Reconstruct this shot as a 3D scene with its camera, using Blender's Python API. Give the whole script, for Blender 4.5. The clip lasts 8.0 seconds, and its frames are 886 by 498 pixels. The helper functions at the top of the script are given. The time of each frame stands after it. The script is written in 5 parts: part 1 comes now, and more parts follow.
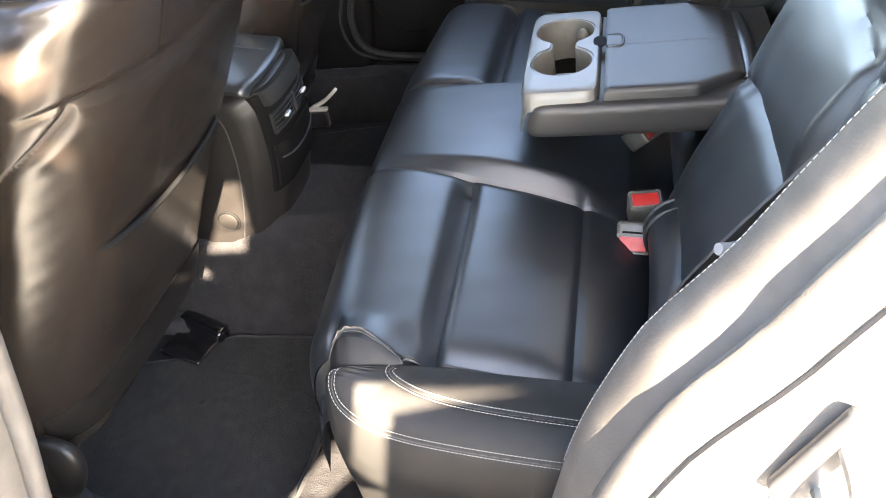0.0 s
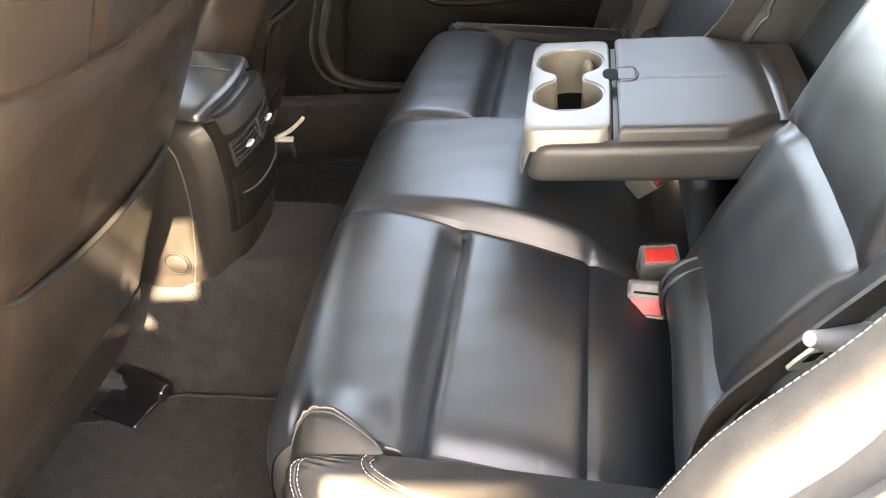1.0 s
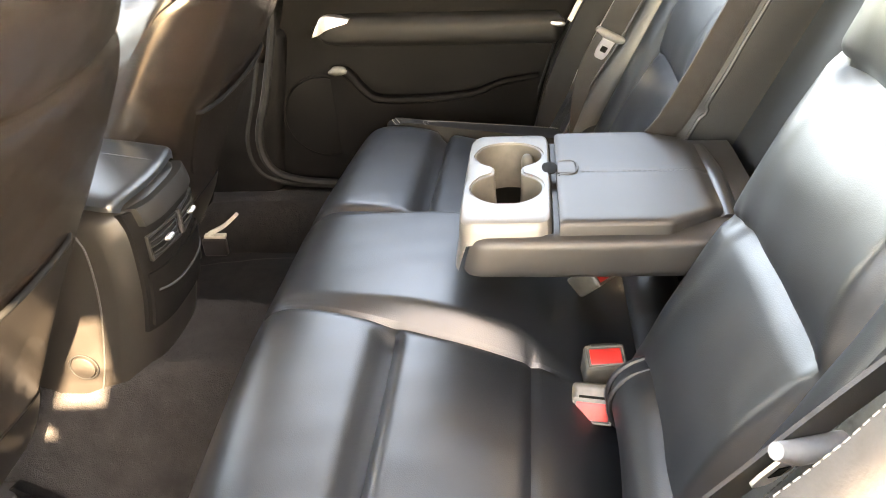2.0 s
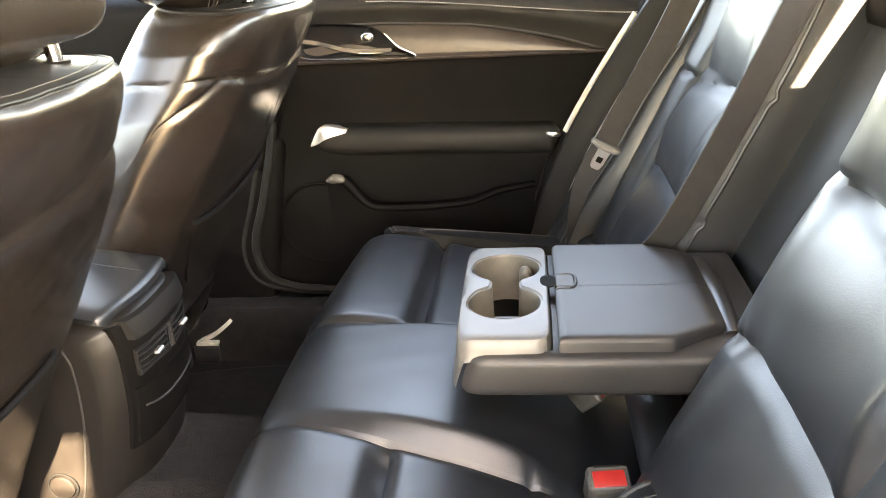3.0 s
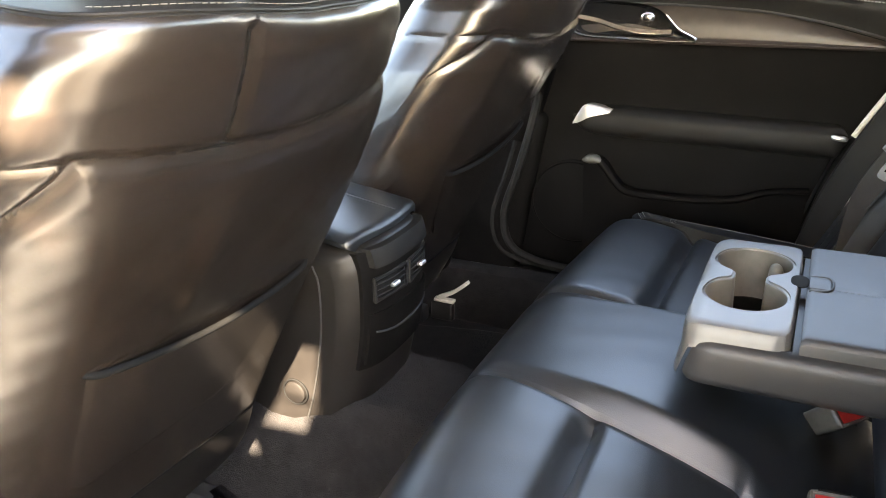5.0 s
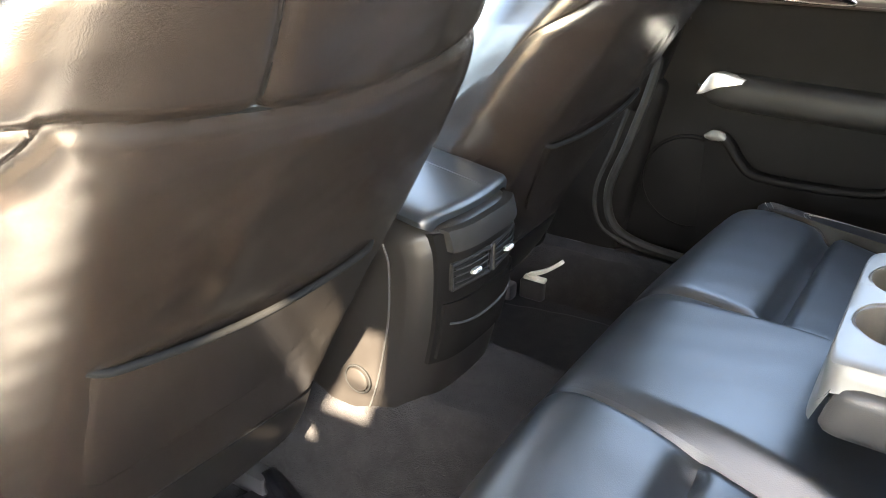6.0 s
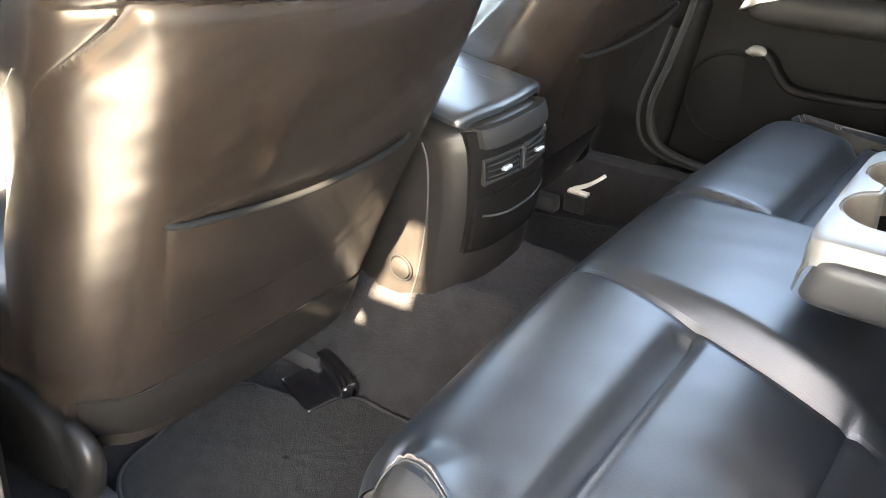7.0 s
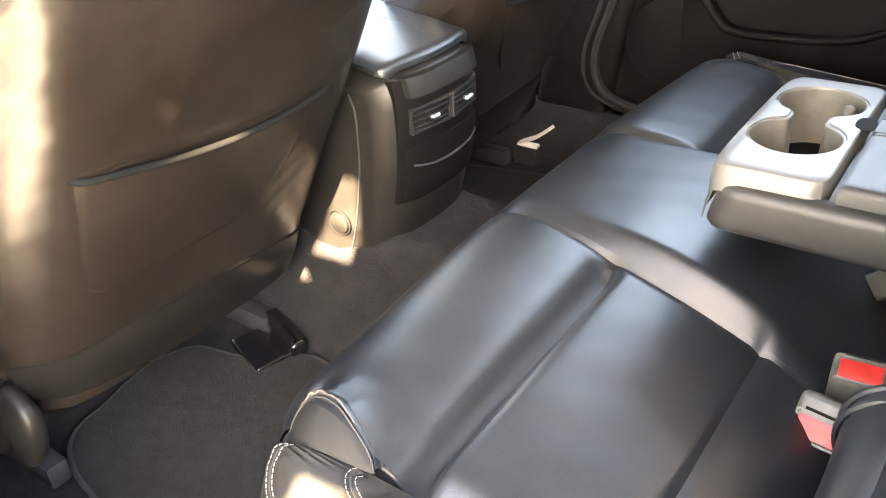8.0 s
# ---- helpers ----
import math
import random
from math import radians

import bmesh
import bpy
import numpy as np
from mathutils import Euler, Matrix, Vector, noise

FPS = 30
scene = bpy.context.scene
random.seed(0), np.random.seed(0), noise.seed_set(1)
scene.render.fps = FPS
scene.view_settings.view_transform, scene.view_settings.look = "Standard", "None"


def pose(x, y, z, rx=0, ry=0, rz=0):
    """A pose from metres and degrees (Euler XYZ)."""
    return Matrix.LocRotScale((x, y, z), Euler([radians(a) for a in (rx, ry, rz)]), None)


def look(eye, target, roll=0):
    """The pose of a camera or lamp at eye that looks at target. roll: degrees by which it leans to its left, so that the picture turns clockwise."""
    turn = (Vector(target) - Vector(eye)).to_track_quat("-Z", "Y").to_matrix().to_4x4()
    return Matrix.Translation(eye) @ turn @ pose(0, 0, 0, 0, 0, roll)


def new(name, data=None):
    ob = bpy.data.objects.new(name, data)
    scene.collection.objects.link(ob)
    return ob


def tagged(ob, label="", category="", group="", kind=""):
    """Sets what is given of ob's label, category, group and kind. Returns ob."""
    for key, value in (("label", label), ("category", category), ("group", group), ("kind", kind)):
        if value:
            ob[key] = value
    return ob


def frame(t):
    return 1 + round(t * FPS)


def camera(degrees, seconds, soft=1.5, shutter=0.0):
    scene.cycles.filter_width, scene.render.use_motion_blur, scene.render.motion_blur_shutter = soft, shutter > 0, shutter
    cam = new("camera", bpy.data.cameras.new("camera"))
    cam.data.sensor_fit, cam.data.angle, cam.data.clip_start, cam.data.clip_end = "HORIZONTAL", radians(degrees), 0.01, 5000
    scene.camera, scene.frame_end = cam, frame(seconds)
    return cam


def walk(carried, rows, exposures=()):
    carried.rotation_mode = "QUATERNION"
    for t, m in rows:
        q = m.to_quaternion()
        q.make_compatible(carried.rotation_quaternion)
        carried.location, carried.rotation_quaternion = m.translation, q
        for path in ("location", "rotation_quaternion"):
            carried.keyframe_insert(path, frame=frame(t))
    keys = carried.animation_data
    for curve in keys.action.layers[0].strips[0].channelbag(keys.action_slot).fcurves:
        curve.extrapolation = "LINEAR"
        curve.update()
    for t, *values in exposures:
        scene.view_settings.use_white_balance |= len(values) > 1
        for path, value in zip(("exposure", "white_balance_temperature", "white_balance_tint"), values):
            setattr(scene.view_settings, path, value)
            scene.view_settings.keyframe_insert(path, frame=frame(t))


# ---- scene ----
cam = camera(57.5, 8.0, 1.0)
PATH = [
    (0, (0.519, -1.079, 0.941), (0.064, 0.436, -0.283), -10.9),
    (0.5, (0.46, -1.033, 0.916), (0.057, 0.492, -0.313), -10.0),
    (1, (0.453, -0.95, 0.873), (0.099, 0.632, -0.298), -6.9),
    (1.5, (0.442, -0.908, 0.826), (0.121, 0.735, -0.268), -3.8),
    (2, (0.459, -0.898, 0.833), (0.234, 0.837, -0.137), -4.0),
    (2.2, (0.474, -0.893, 0.848), (0.331, 0.892, -0.043), -4.0),
    (3.3, (0.454, -0.872, 0.84), (0.12, 0.967, 0.127), -3.1),
    (3.5, (0.458, -0.874, 0.841), (0.0, 0.955, 0.173), -2.9),
    (4, (0.465, -0.877, 0.831), (-0.065, 0.962, 0.252), -2.1),
    (4.5, (0.464, -0.891, 0.814), (-0.23, 0.875, 0.182), -1.6),
    (5, (0.476, -0.881, 0.797), (-0.331, 0.798, 0.069), -1.2),
    (5.2, (0.471, -0.865, 0.796), (-0.38, 0.778, 0.036), -1.2),
    (6.3, (0.415, -0.733, 0.773), (-0.611, 0.756, -0.083), 0.6),
    (6.5, (0.446, -0.762, 0.776), (-0.591, 0.703, -0.107), 0.4),
    (7, (0.516, -0.817, 0.774), (-0.573, 0.552, -0.195), -1.2),
    (7.5, (0.58, -0.802, 0.756), (-0.488, 0.54, -0.273), -3.7),
    (8, (0.58, -0.796, 0.755), (-0.459, 0.563, -0.281), -3.7),
]
LIGHT = [(0, 5.75, 8300, 14), (0.5, 5.8, 9000, 14), (1, 6.42, 11600, 17), (2, 6.6, 12600, 18), (3.5, 5.7, 10400, 17), (4.5, 5.42, 9500, 16), (6.5, 6.4, 8500, 11), (8, 6.55, 10900, 15)]
walk(cam, [(t, look(eye, target, roll)) for t, eye, target, roll in PATH], LIGHT)

# ---- world, sun and exposure ----
SUN_TRAVEL = Vector((-0.44, 1.0, -0.75)).normalized()
world = bpy.data.worlds.new("sky")
scene.world = world
world.use_nodes = True
wn = world.node_tree.nodes
sky = wn.new("ShaderNodeTexSky")
sky.sky_type = "NISHITA"
sky.sun_disc = False
sky.dust_density, sky.ozone_density = 0.5, 2.0
sky.sun_elevation = math.asin(-SUN_TRAVEL.z)
sky.sun_rotation = math.atan2(-SUN_TRAVEL.x, -SUN_TRAVEL.y)
world.node_tree.links.new(sky.outputs[0], wn["Background"].inputs[0])
wn["Background"].inputs[1].default_value = 0.10
sun = new("sun", bpy.data.lights.new("sun", "SUN"))
sun.data.energy, sun.data.angle, sun.data.color = 4.8, radians(0.4), (1.0, 0.955, 0.87)
sun.matrix_world = look((0, -8, 4), Vector((0, -8, 4)) + SUN_TRAVEL)


# ---- helpers of this scene ----
class Geo:
    """Vertices and faces that become one mesh."""

    def __init__(self):
        self.v, self.f, self.n = [], [], 0

    def add(self, pts, faces):
        pts = np.asarray(pts, float).reshape(-1, 3)
        self.v.append(pts)
        self.f += [tuple(i + self.n for i in face) for face in faces]
        self.n += len(pts)
        return self

    def grid(self, p, ring_u=False, ring_v=False):
        nu, nv = p.shape[:2]
        faces = []
        for i in range(nu if ring_u else nu - 1):
            for j in range(nv if ring_v else nv - 1):
                a, b = (i + 1) % nu, (j + 1) % nv
                faces.append((i * nv + j, a * nv + j, a * nv + b, i * nv + b))
        return self.add(p, faces)

    def tube(self, pts, r, sides=8, caps=True):
        """A round bar along points; r is a radius or one for each point."""
        pts = np.asarray(pts, float)
        r = np.ones(len(pts)) * r
        tan = np.gradient(pts, axis=0)
        tan /= np.linalg.norm(tan, axis=1)[:, None] + 1e-12
        up = np.array([0.0, 0, 1]) if abs(tan[0][2]) < 0.9 else np.array([1.0, 0, 0])
        rings = []
        for p, t, rad in zip(pts, tan, r):
            side = np.cross(t, up)
            side /= np.linalg.norm(side) + 1e-12
            up = np.cross(side, t)
            a = np.arange(sides) / sides * 2 * np.pi
            rings.append(p + rad * (np.cos(a)[:, None] * side + np.sin(a)[:, None] * up))
        start = self.n
        self.grid(np.array(rings), ring_v=True)
        if caps:
            last = start + (len(pts) - 1) * sides
            self.f.append(tuple(start + i for i in range(sides)))
            self.f.append(tuple(last + i for i in reversed(range(sides))))
        return self

    def strap(self, pts, across, thick=0.0015):
        """A flat band along points; across: half-width vectors."""
        pts, across = np.asarray(pts, float), np.asarray(across, float)
        across = np.broadcast_to(across, pts.shape)
        n = np.cross(np.gradient(pts, axis=0), across)
        n *= thick / (np.linalg.norm(n, axis=1)[:, None] + 1e-12)
        ring = np.stack([pts - across + n, pts + across + n, pts + across - n, pts - across - n], 1)
        start = self.n
        self.grid(ring, ring_v=True)
        last = start + 4 * (len(pts) - 1)
        self.f += [(start, start + 1, start + 2, start + 3), (last + 3, last + 2, last + 1, last)]
        return self

    def box(self, centre, size, bevel=0.003, turn=(0, 0, 0), segments=2):
        bm = bmesh.new()
        bmesh.ops.create_cube(bm, size=1.0)
        bmesh.ops.scale(bm, vec=size, verts=bm.verts)
        if bevel:
            bmesh.ops.bevel(bm, geom=bm.edges[:] + bm.verts[:], offset=min(bevel, min(size) * 0.45), segments=segments, profile=0.6, affect="EDGES")
        bm.transform(pose(*centre, *turn))
        bm.verts.index_update()
        self.add([v.co[:] for v in bm.verts], [[v.index for v in f.verts] for f in bm.faces])
        bm.free()
        return self

    def pillow(self, centre, half, power=(3.0, 3.0), turn=(0, 0, 0), res=(28, 44)):
        """A rounded block: a superellipsoid."""
        la = np.linspace(-np.pi / 2, np.pi / 2, res[0])[:, None]
        lo = np.linspace(0, 2 * np.pi, res[1], endpoint=False)[None]
        se = lambda w, e: np.sign(w) * np.abs(w) ** (2 / e)  # noqa: E731
        p = np.stack([half[0] * se(np.cos(la), power[0]) * se(np.cos(lo), power[1]), half[1] * se(np.cos(la), power[0]) * se(np.sin(lo), power[1]),
                      half[2] * se(np.sin(la), power[0]) + 0 * lo], -1)
        m = np.array(pose(*centre, *turn))
        return self.grid((p @ m[:3, :3].T + m[:3, 3]), ring_v=True)

    def stitches(self, pts, gap=0.0055, length=0.0038, r=0.0005):
        """Short bars of thread along a line."""
        pts = np.asarray(pts, float)
        along = np.r_[0, np.cumsum(np.linalg.norm(np.diff(pts, axis=0), axis=1))]
        for s in np.arange(0, along[-1] - length, gap):
            ends = [[np.interp(q, along, pts[:, k]) for k in range(3)] for q in (s, s + length)]
            self.tube(ends, r, 5)
        return self

    def mirror(self, yes=True):
        if yes:
            self.v = [v * (1, -1, 1) for v in self.v]
            self.f = [tuple(reversed(f)) for f in self.f]
        return self

    def mesh(self, name, sharp=38):
        me = bpy.data.meshes.new(name)
        me.from_pydata(np.concatenate(self.v).tolist(), [], self.f)
        me.validate()
        bm = bmesh.new()
        bm.from_mesh(me)
        bmesh.ops.remove_doubles(bm, verts=bm.verts, dist=1e-6)
        bmesh.ops.recalc_face_normals(bm, faces=bm.faces)
        bm.to_mesh(me)
        bm.free()
        me.shade_smooth()
        me.set_sharp_from_angle(angle=radians(sharp))
        return me


def thing(name, base, label, category, group="", kind=""):
    ob = new(name)
    ob.location = base
    ob.empty_display_size = 0.05
    return tagged(ob, label, category, group, kind)


def part(name, geo, material, parent=None, label="", sharp=38):
    """One mesh object under a thing or a part, at its place in the world."""
    ob = new(name, geo.mesh(name, sharp))
    ob.data.materials.append(material)
    if parent:
        ob.parent = parent
        ob.matrix_parent_inverse = Matrix.Translation(-parent.location)
    return tagged(ob, label)


def curve(points, n=40):
    """A smooth line through points (Catmull-Rom)."""
    p = np.asarray(points, float)
    p = np.vstack([2 * p[0] - p[1], p, 2 * p[-1] - p[-2]])
    out = []
    for s in np.linspace(0, len(p) - 3 - 1e-6, n):
        i, t = int(s), s - int(s)
        a, b, c, d = p[i : i + 4]
        out.append(0.5 * (2 * b + (c - a) * t + (2 * a - 5 * b + 4 * c - d) * t * t + (3 * b - a - 3 * c + d) * t**3))
    return np.array(out)


def step(a, b, x):
    t = np.clip((np.asarray(x, float) - a) / (b - a), 0, 1)
    return t * t * (3 - 2 * t)


def groove(d, width, depth):
    return -depth * np.exp(-((d / width) ** 2))


def ripple(x, y, seed=0.0):
    """Soft unevenness, about -1 to 1."""
    return 0.5 * np.sin(23 * x + 9 * y + seed) * np.cos(17 * y - 11 * x + 2 * seed) + 0.5 * np.sin(41 * x - 29 * y + 3 * seed) * np.cos(37 * y + 13 * x)


# ---- materials ----
def material(name, colour, rough=0.5, metal=0.0, spot=0.0, spot_scale=8.0, grain=0.0, grain_scale=900.0, cell=False, rough_var=0.0, bump=0.15, lump=0.0, lump_scale=30.0, colour2=None, coat=0.0, spec=0.5):
    m = bpy.data.materials.new(name)
    m.use_nodes = True
    t = m.node_tree
    b = t.nodes["Principled BSDF"]
    b.inputs["Roughness"].default_value, b.inputs["Metallic"].default_value = rough, metal
    b.inputs["Base Color"].default_value = (*colour, 1)
    b.inputs["Coat Weight"].default_value = coat
    b.inputs["Specular IOR Level"].default_value = spec
    co = t.nodes.new("ShaderNodeTexCoord")
    if spot or rough_var:
        n = t.nodes.new("ShaderNodeTexNoise")
        n.inputs["Scale"].default_value, n.inputs["Detail"].default_value, n.inputs["Roughness"].default_value = spot_scale, 6, 0.62
        t.links.new(co.outputs["Object"], n.inputs["Vector"])
    if spot:
        mix = t.nodes.new("ShaderNodeMix")
        mix.data_type = "RGBA"
        other = colour2 or tuple(min(1, c * (1 + 2.2 * spot) + 0.01 * spot) for c in colour)
        mix.inputs["A"].default_value, mix.inputs["B"].default_value = (*[c * (1 - 0.4 * spot) for c in colour], 1), (*other, 1)
        ramp = t.nodes.new("ShaderNodeValToRGB")
        ramp.color_ramp.elements[0].position, ramp.color_ramp.elements[1].position = 0.32, 0.72
        t.links.new(n.outputs["Fac"], ramp.inputs["Fac"])
        t.links.new(ramp.outputs["Color"], mix.inputs["Factor"])
        t.links.new(mix.outputs["Result"], b.inputs["Base Color"])
    if rough_var:
        mr = t.nodes.new("ShaderNodeMapRange")
        mr.inputs["From Min"].default_value, mr.inputs["From Max"].default_value = 0.3, 0.7
        mr.inputs["To Min"].default_value, mr.inputs["To Max"].default_value = rough - rough_var, rough + rough_var
        t.links.new(n.outputs["Fac"], mr.inputs["Value"])
        t.links.new(mr.outputs["Result"], b.inputs["Roughness"])
    last = None
    for size, amount, kind in ((lump_scale, lump, False), (grain_scale, grain, cell)):
        if not amount:
            continue
        tex = t.nodes.new("ShaderNodeTexVoronoi" if kind else "ShaderNodeTexNoise")
        tex.inputs["Scale"].default_value = size
        t.links.new(co.outputs["Object"], tex.inputs["Vector"])
        bu = t.nodes.new("ShaderNodeBump")
        bu.inputs["Strength"].default_value, bu.inputs["Distance"].default_value = bump, amount
        t.links.new(tex.outputs[0], bu.inputs["Height"])
        if last:
            t.links.new(last.outputs["Normal"], bu.inputs["Normal"])
        last = bu
    if last:
        t.links.new(last.outputs["Normal"], b.inputs["Normal"])
    return m


LEATHER = material("black_leather", (0.0056, 0.0070, 0.0088), 0.41, spot=0.25, spot_scale=7, rough_var=0.04, grain=0.0003, grain_scale=900, cell=True, bump=0.22, lump=0.0012, lump_scale=20, spec=0.68)
LEATHER_END = material("dry_black_leather", (0.0065, 0.0062, 0.0060), 0.55, spot=0.2, spot_scale=12, grain=0.0003, grain_scale=900, cell=True, bump=0.2, spec=0.18)
LEATHER_MATTE = material("matte_black_leather", (0.0115, 0.0110, 0.0112), 0.50, spot=0.2, spot_scale=12, grain=0.0003, grain_scale=900, cell=True, bump=0.18, spec=0.5)
LEATHER_BACK = material("seatback_leather", (0.0082, 0.0060, 0.0049), 0.26, spot=0.2, spot_scale=9, grain=0.0003, grain_scale=950, cell=True, bump=0.18, spec=0.66)
LEATHER_TOP = material("matte_top_leather", (0.0056, 0.0048, 0.0044), 0.42, spot=0.2, spot_scale=9, rough_var=0.03, grain=0.0003, grain_scale=950, cell=True, bump=0.16, spec=0.24)
SOFT_PLASTIC = material("soft_black_plastic", (0.0023, 0.0020, 0.0019), 0.60, spec=0.06, spot=0.2, spot_scale=12, rough_var=0.06, grain=0.0004, grain_scale=1100, cell=True, bump=0.4)
HARD_PLASTIC = material("hard_black_plastic", (0.018, 0.018, 0.019), 0.36, spot=0.2, spot_scale=20, rough_var=0.03, grain=0.0003, grain_scale=1300, bump=0.25)
GLOSS_BLACK = material("gloss_black_plastic", (0.004, 0.004, 0.0045), 0.18, rough_var=0.04, spot_scale=20, coat=0.3)
# Pale colour that imitates sunlight on the far trim edge and rail end.
SUNLIT_PALE = material("sunlit_pale_plastic", (0.5, 0.48, 0.42), 0.5, spot=0.15, spot_scale=60)
GREY_PLASTIC = material("grey_plastic", (0.17, 0.17, 0.17), 0.45, spot=0.1, spot_scale=60)
CUP_GREY = material("cup_lining", (0.062, 0.058, 0.049), 0.5, spot=0.2, spot_scale=60, rough_var=0.06)
SILVER = material("satin_silver_plastic", (0.082, 0.080, 0.076), 0.42, metal=0.15, spot=0.06, spot_scale=40, rough_var=0.03, grain=0.0001, grain_scale=1500, bump=0.15)
CHROME = material("chrome", (0.78, 0.78, 0.78), 0.12, metal=1.0, rough_var=0.04, spot_scale=60)
BRIGHT_TAB = material("bright_satin_metal", (0.85, 0.85, 0.86), 0.33, metal=0.9)
STEEL = material("dull_steel", (0.45, 0.45, 0.45), 0.36, metal=1.0, rough_var=0.04, spot_scale=80)
CARPET = material("charcoal_carpet", (0.0084, 0.0079, 0.0084), 0.95, spot=0.25, spot_scale=40, grain=0.003, grain_scale=600, bump=0.7, lump=0.003, lump_scale=90, spec=0.15)
MAT_PILE = material("floor_mat_pile", (0.0112, 0.0109, 0.0108), 0.95, spot=0.2, spot_scale=44, grain=0.003, grain_scale=600, bump=0.8, lump=0.003, lump_scale=90, spec=0.15)
MAT_EDGE = material("mat_binding", (0.016, 0.016, 0.017), 0.7, grain=0.001, grain_scale=700, bump=0.5)
WEBBING = material("belt_webbing", (0.026, 0.0255, 0.026), 0.6, spot=0.15, spot_scale=50, grain=0.0006, grain_scale=900, bump=0.4)
RED = material("red_button_plastic", (0.32, 0.016, 0.014), 0.38, spot=0.15, spot_scale=90)
THREAD = material("pale_thread", (0.20, 0.19, 0.175), 0.7)
FRAYED = material("frayed_bare_leather", (0.075, 0.058, 0.050), 0.7, spot=0.5, spot_scale=120, grain=0.0006, grain_scale=500, bump=0.5, spec=0.2)
THREAD_DULL = material("dull_thread", (0.11, 0.10, 0.09), 0.8, spec=0.2)
RUBBER = material("black_rubber", (0.007, 0.007, 0.007), 0.65, spec=0.12, spot=0.3, spot_scale=30, grain=0.0006, grain_scale=400, bump=0.3)
PAINT = material("white_car_paint", (0.78, 0.78, 0.77), 0.25, spot=0.04, spot_scale=20, coat=0.6)
BUCKLE = material("buckle_plastic", (0.060, 0.058, 0.052), 0.42, spot=0.2, spot_scale=60)
HEADLINER = material("grey_headliner_cloth", (0.17, 0.165, 0.155), 0.95, spot=0.1, spot_scale=30, grain=0.002, grain_scale=800, bump=0.5, spec=0.2)
TRIM = material("satin_bronze_trim", (0.015, 0.010, 0.008), 0.42, metal=0.15, spot=0.25, spot_scale=25, rough_var=0.03, grain=0.0002, grain_scale=900, bump=0.2)
DEEP = material("deep_black_plastic", (0.004, 0.004, 0.004), 0.8, spec=0.1)
GREY_SEAL = material("grey_weatherstrip", (0.044, 0.039, 0.035), 0.7, spot=0.2, spot_scale=30, grain=0.0006, grain_scale=400, bump=0.3)
SEAM = material("seam_shadow_cord", (0.012, 0.012, 0.012), 0.6)
CONCRETE = material("pale_concrete", (0.22, 0.195, 0.16), 0.9, spot=0.35, spot_scale=1.2, grain=0.01, grain_scale=60, bump=0.4, lump=0.02, lump_scale=6)
TAN_SHEET = material("tan_painted_sheet", (0.36, 0.28, 0.21), 0.75, spot=0.25, spot_scale=1.5, grain=0.002, grain_scale=70, bump=0.3)
CAR_RED = material("red_car_paint", (0.45, 0.02, 0.02), 0.25, spot=0.08, spot_scale=6, coat=0.8)
CAR_SILVER = material("silver_car_paint", (0.55, 0.56, 0.57), 0.3, metal=0.4, spot=0.06, spot_scale=6, coat=0.6)
GLASS = bpy.data.materials.new("clear_glass")
GLASS.use_nodes = True
gb = GLASS.node_tree.nodes["Principled BSDF"]
gb.inputs["Base Color"].default_value, gb.inputs["Roughness"].default_value = (0.96, 0.98, 0.97, 1), 0.01
gb.inputs["Transmission Weight"].default_value, gb.inputs["IOR"].default_value = 1.0, 1.02
DARK_GLASS = material("dark_car_glass", (0.02, 0.025, 0.03), 0.06, coat=0.4)

# ---- ground and the added sun screen ----
GROUND_Z = -0.36


def setting(name, geo, mat, label, category, sharp=38):
    ob = part(name, geo, mat, None, label, sharp)
    return tagged(ob, label, category, "", "structure")


g = np.linspace(-1, 1, 61)
gx, gy = np.meshgrid(np.sign(g) * np.abs(g) ** 3 * 900, np.sign(g) * np.abs(g) ** 3 * 900, indexing="ij")
setting("ground", Geo().grid(np.stack([gx, gy, GROUND_Z + 0 * gx], -1)), CONCRETE, "pale sunlit concrete lot around the car", "ground")

SCREEN_Y = -2.05


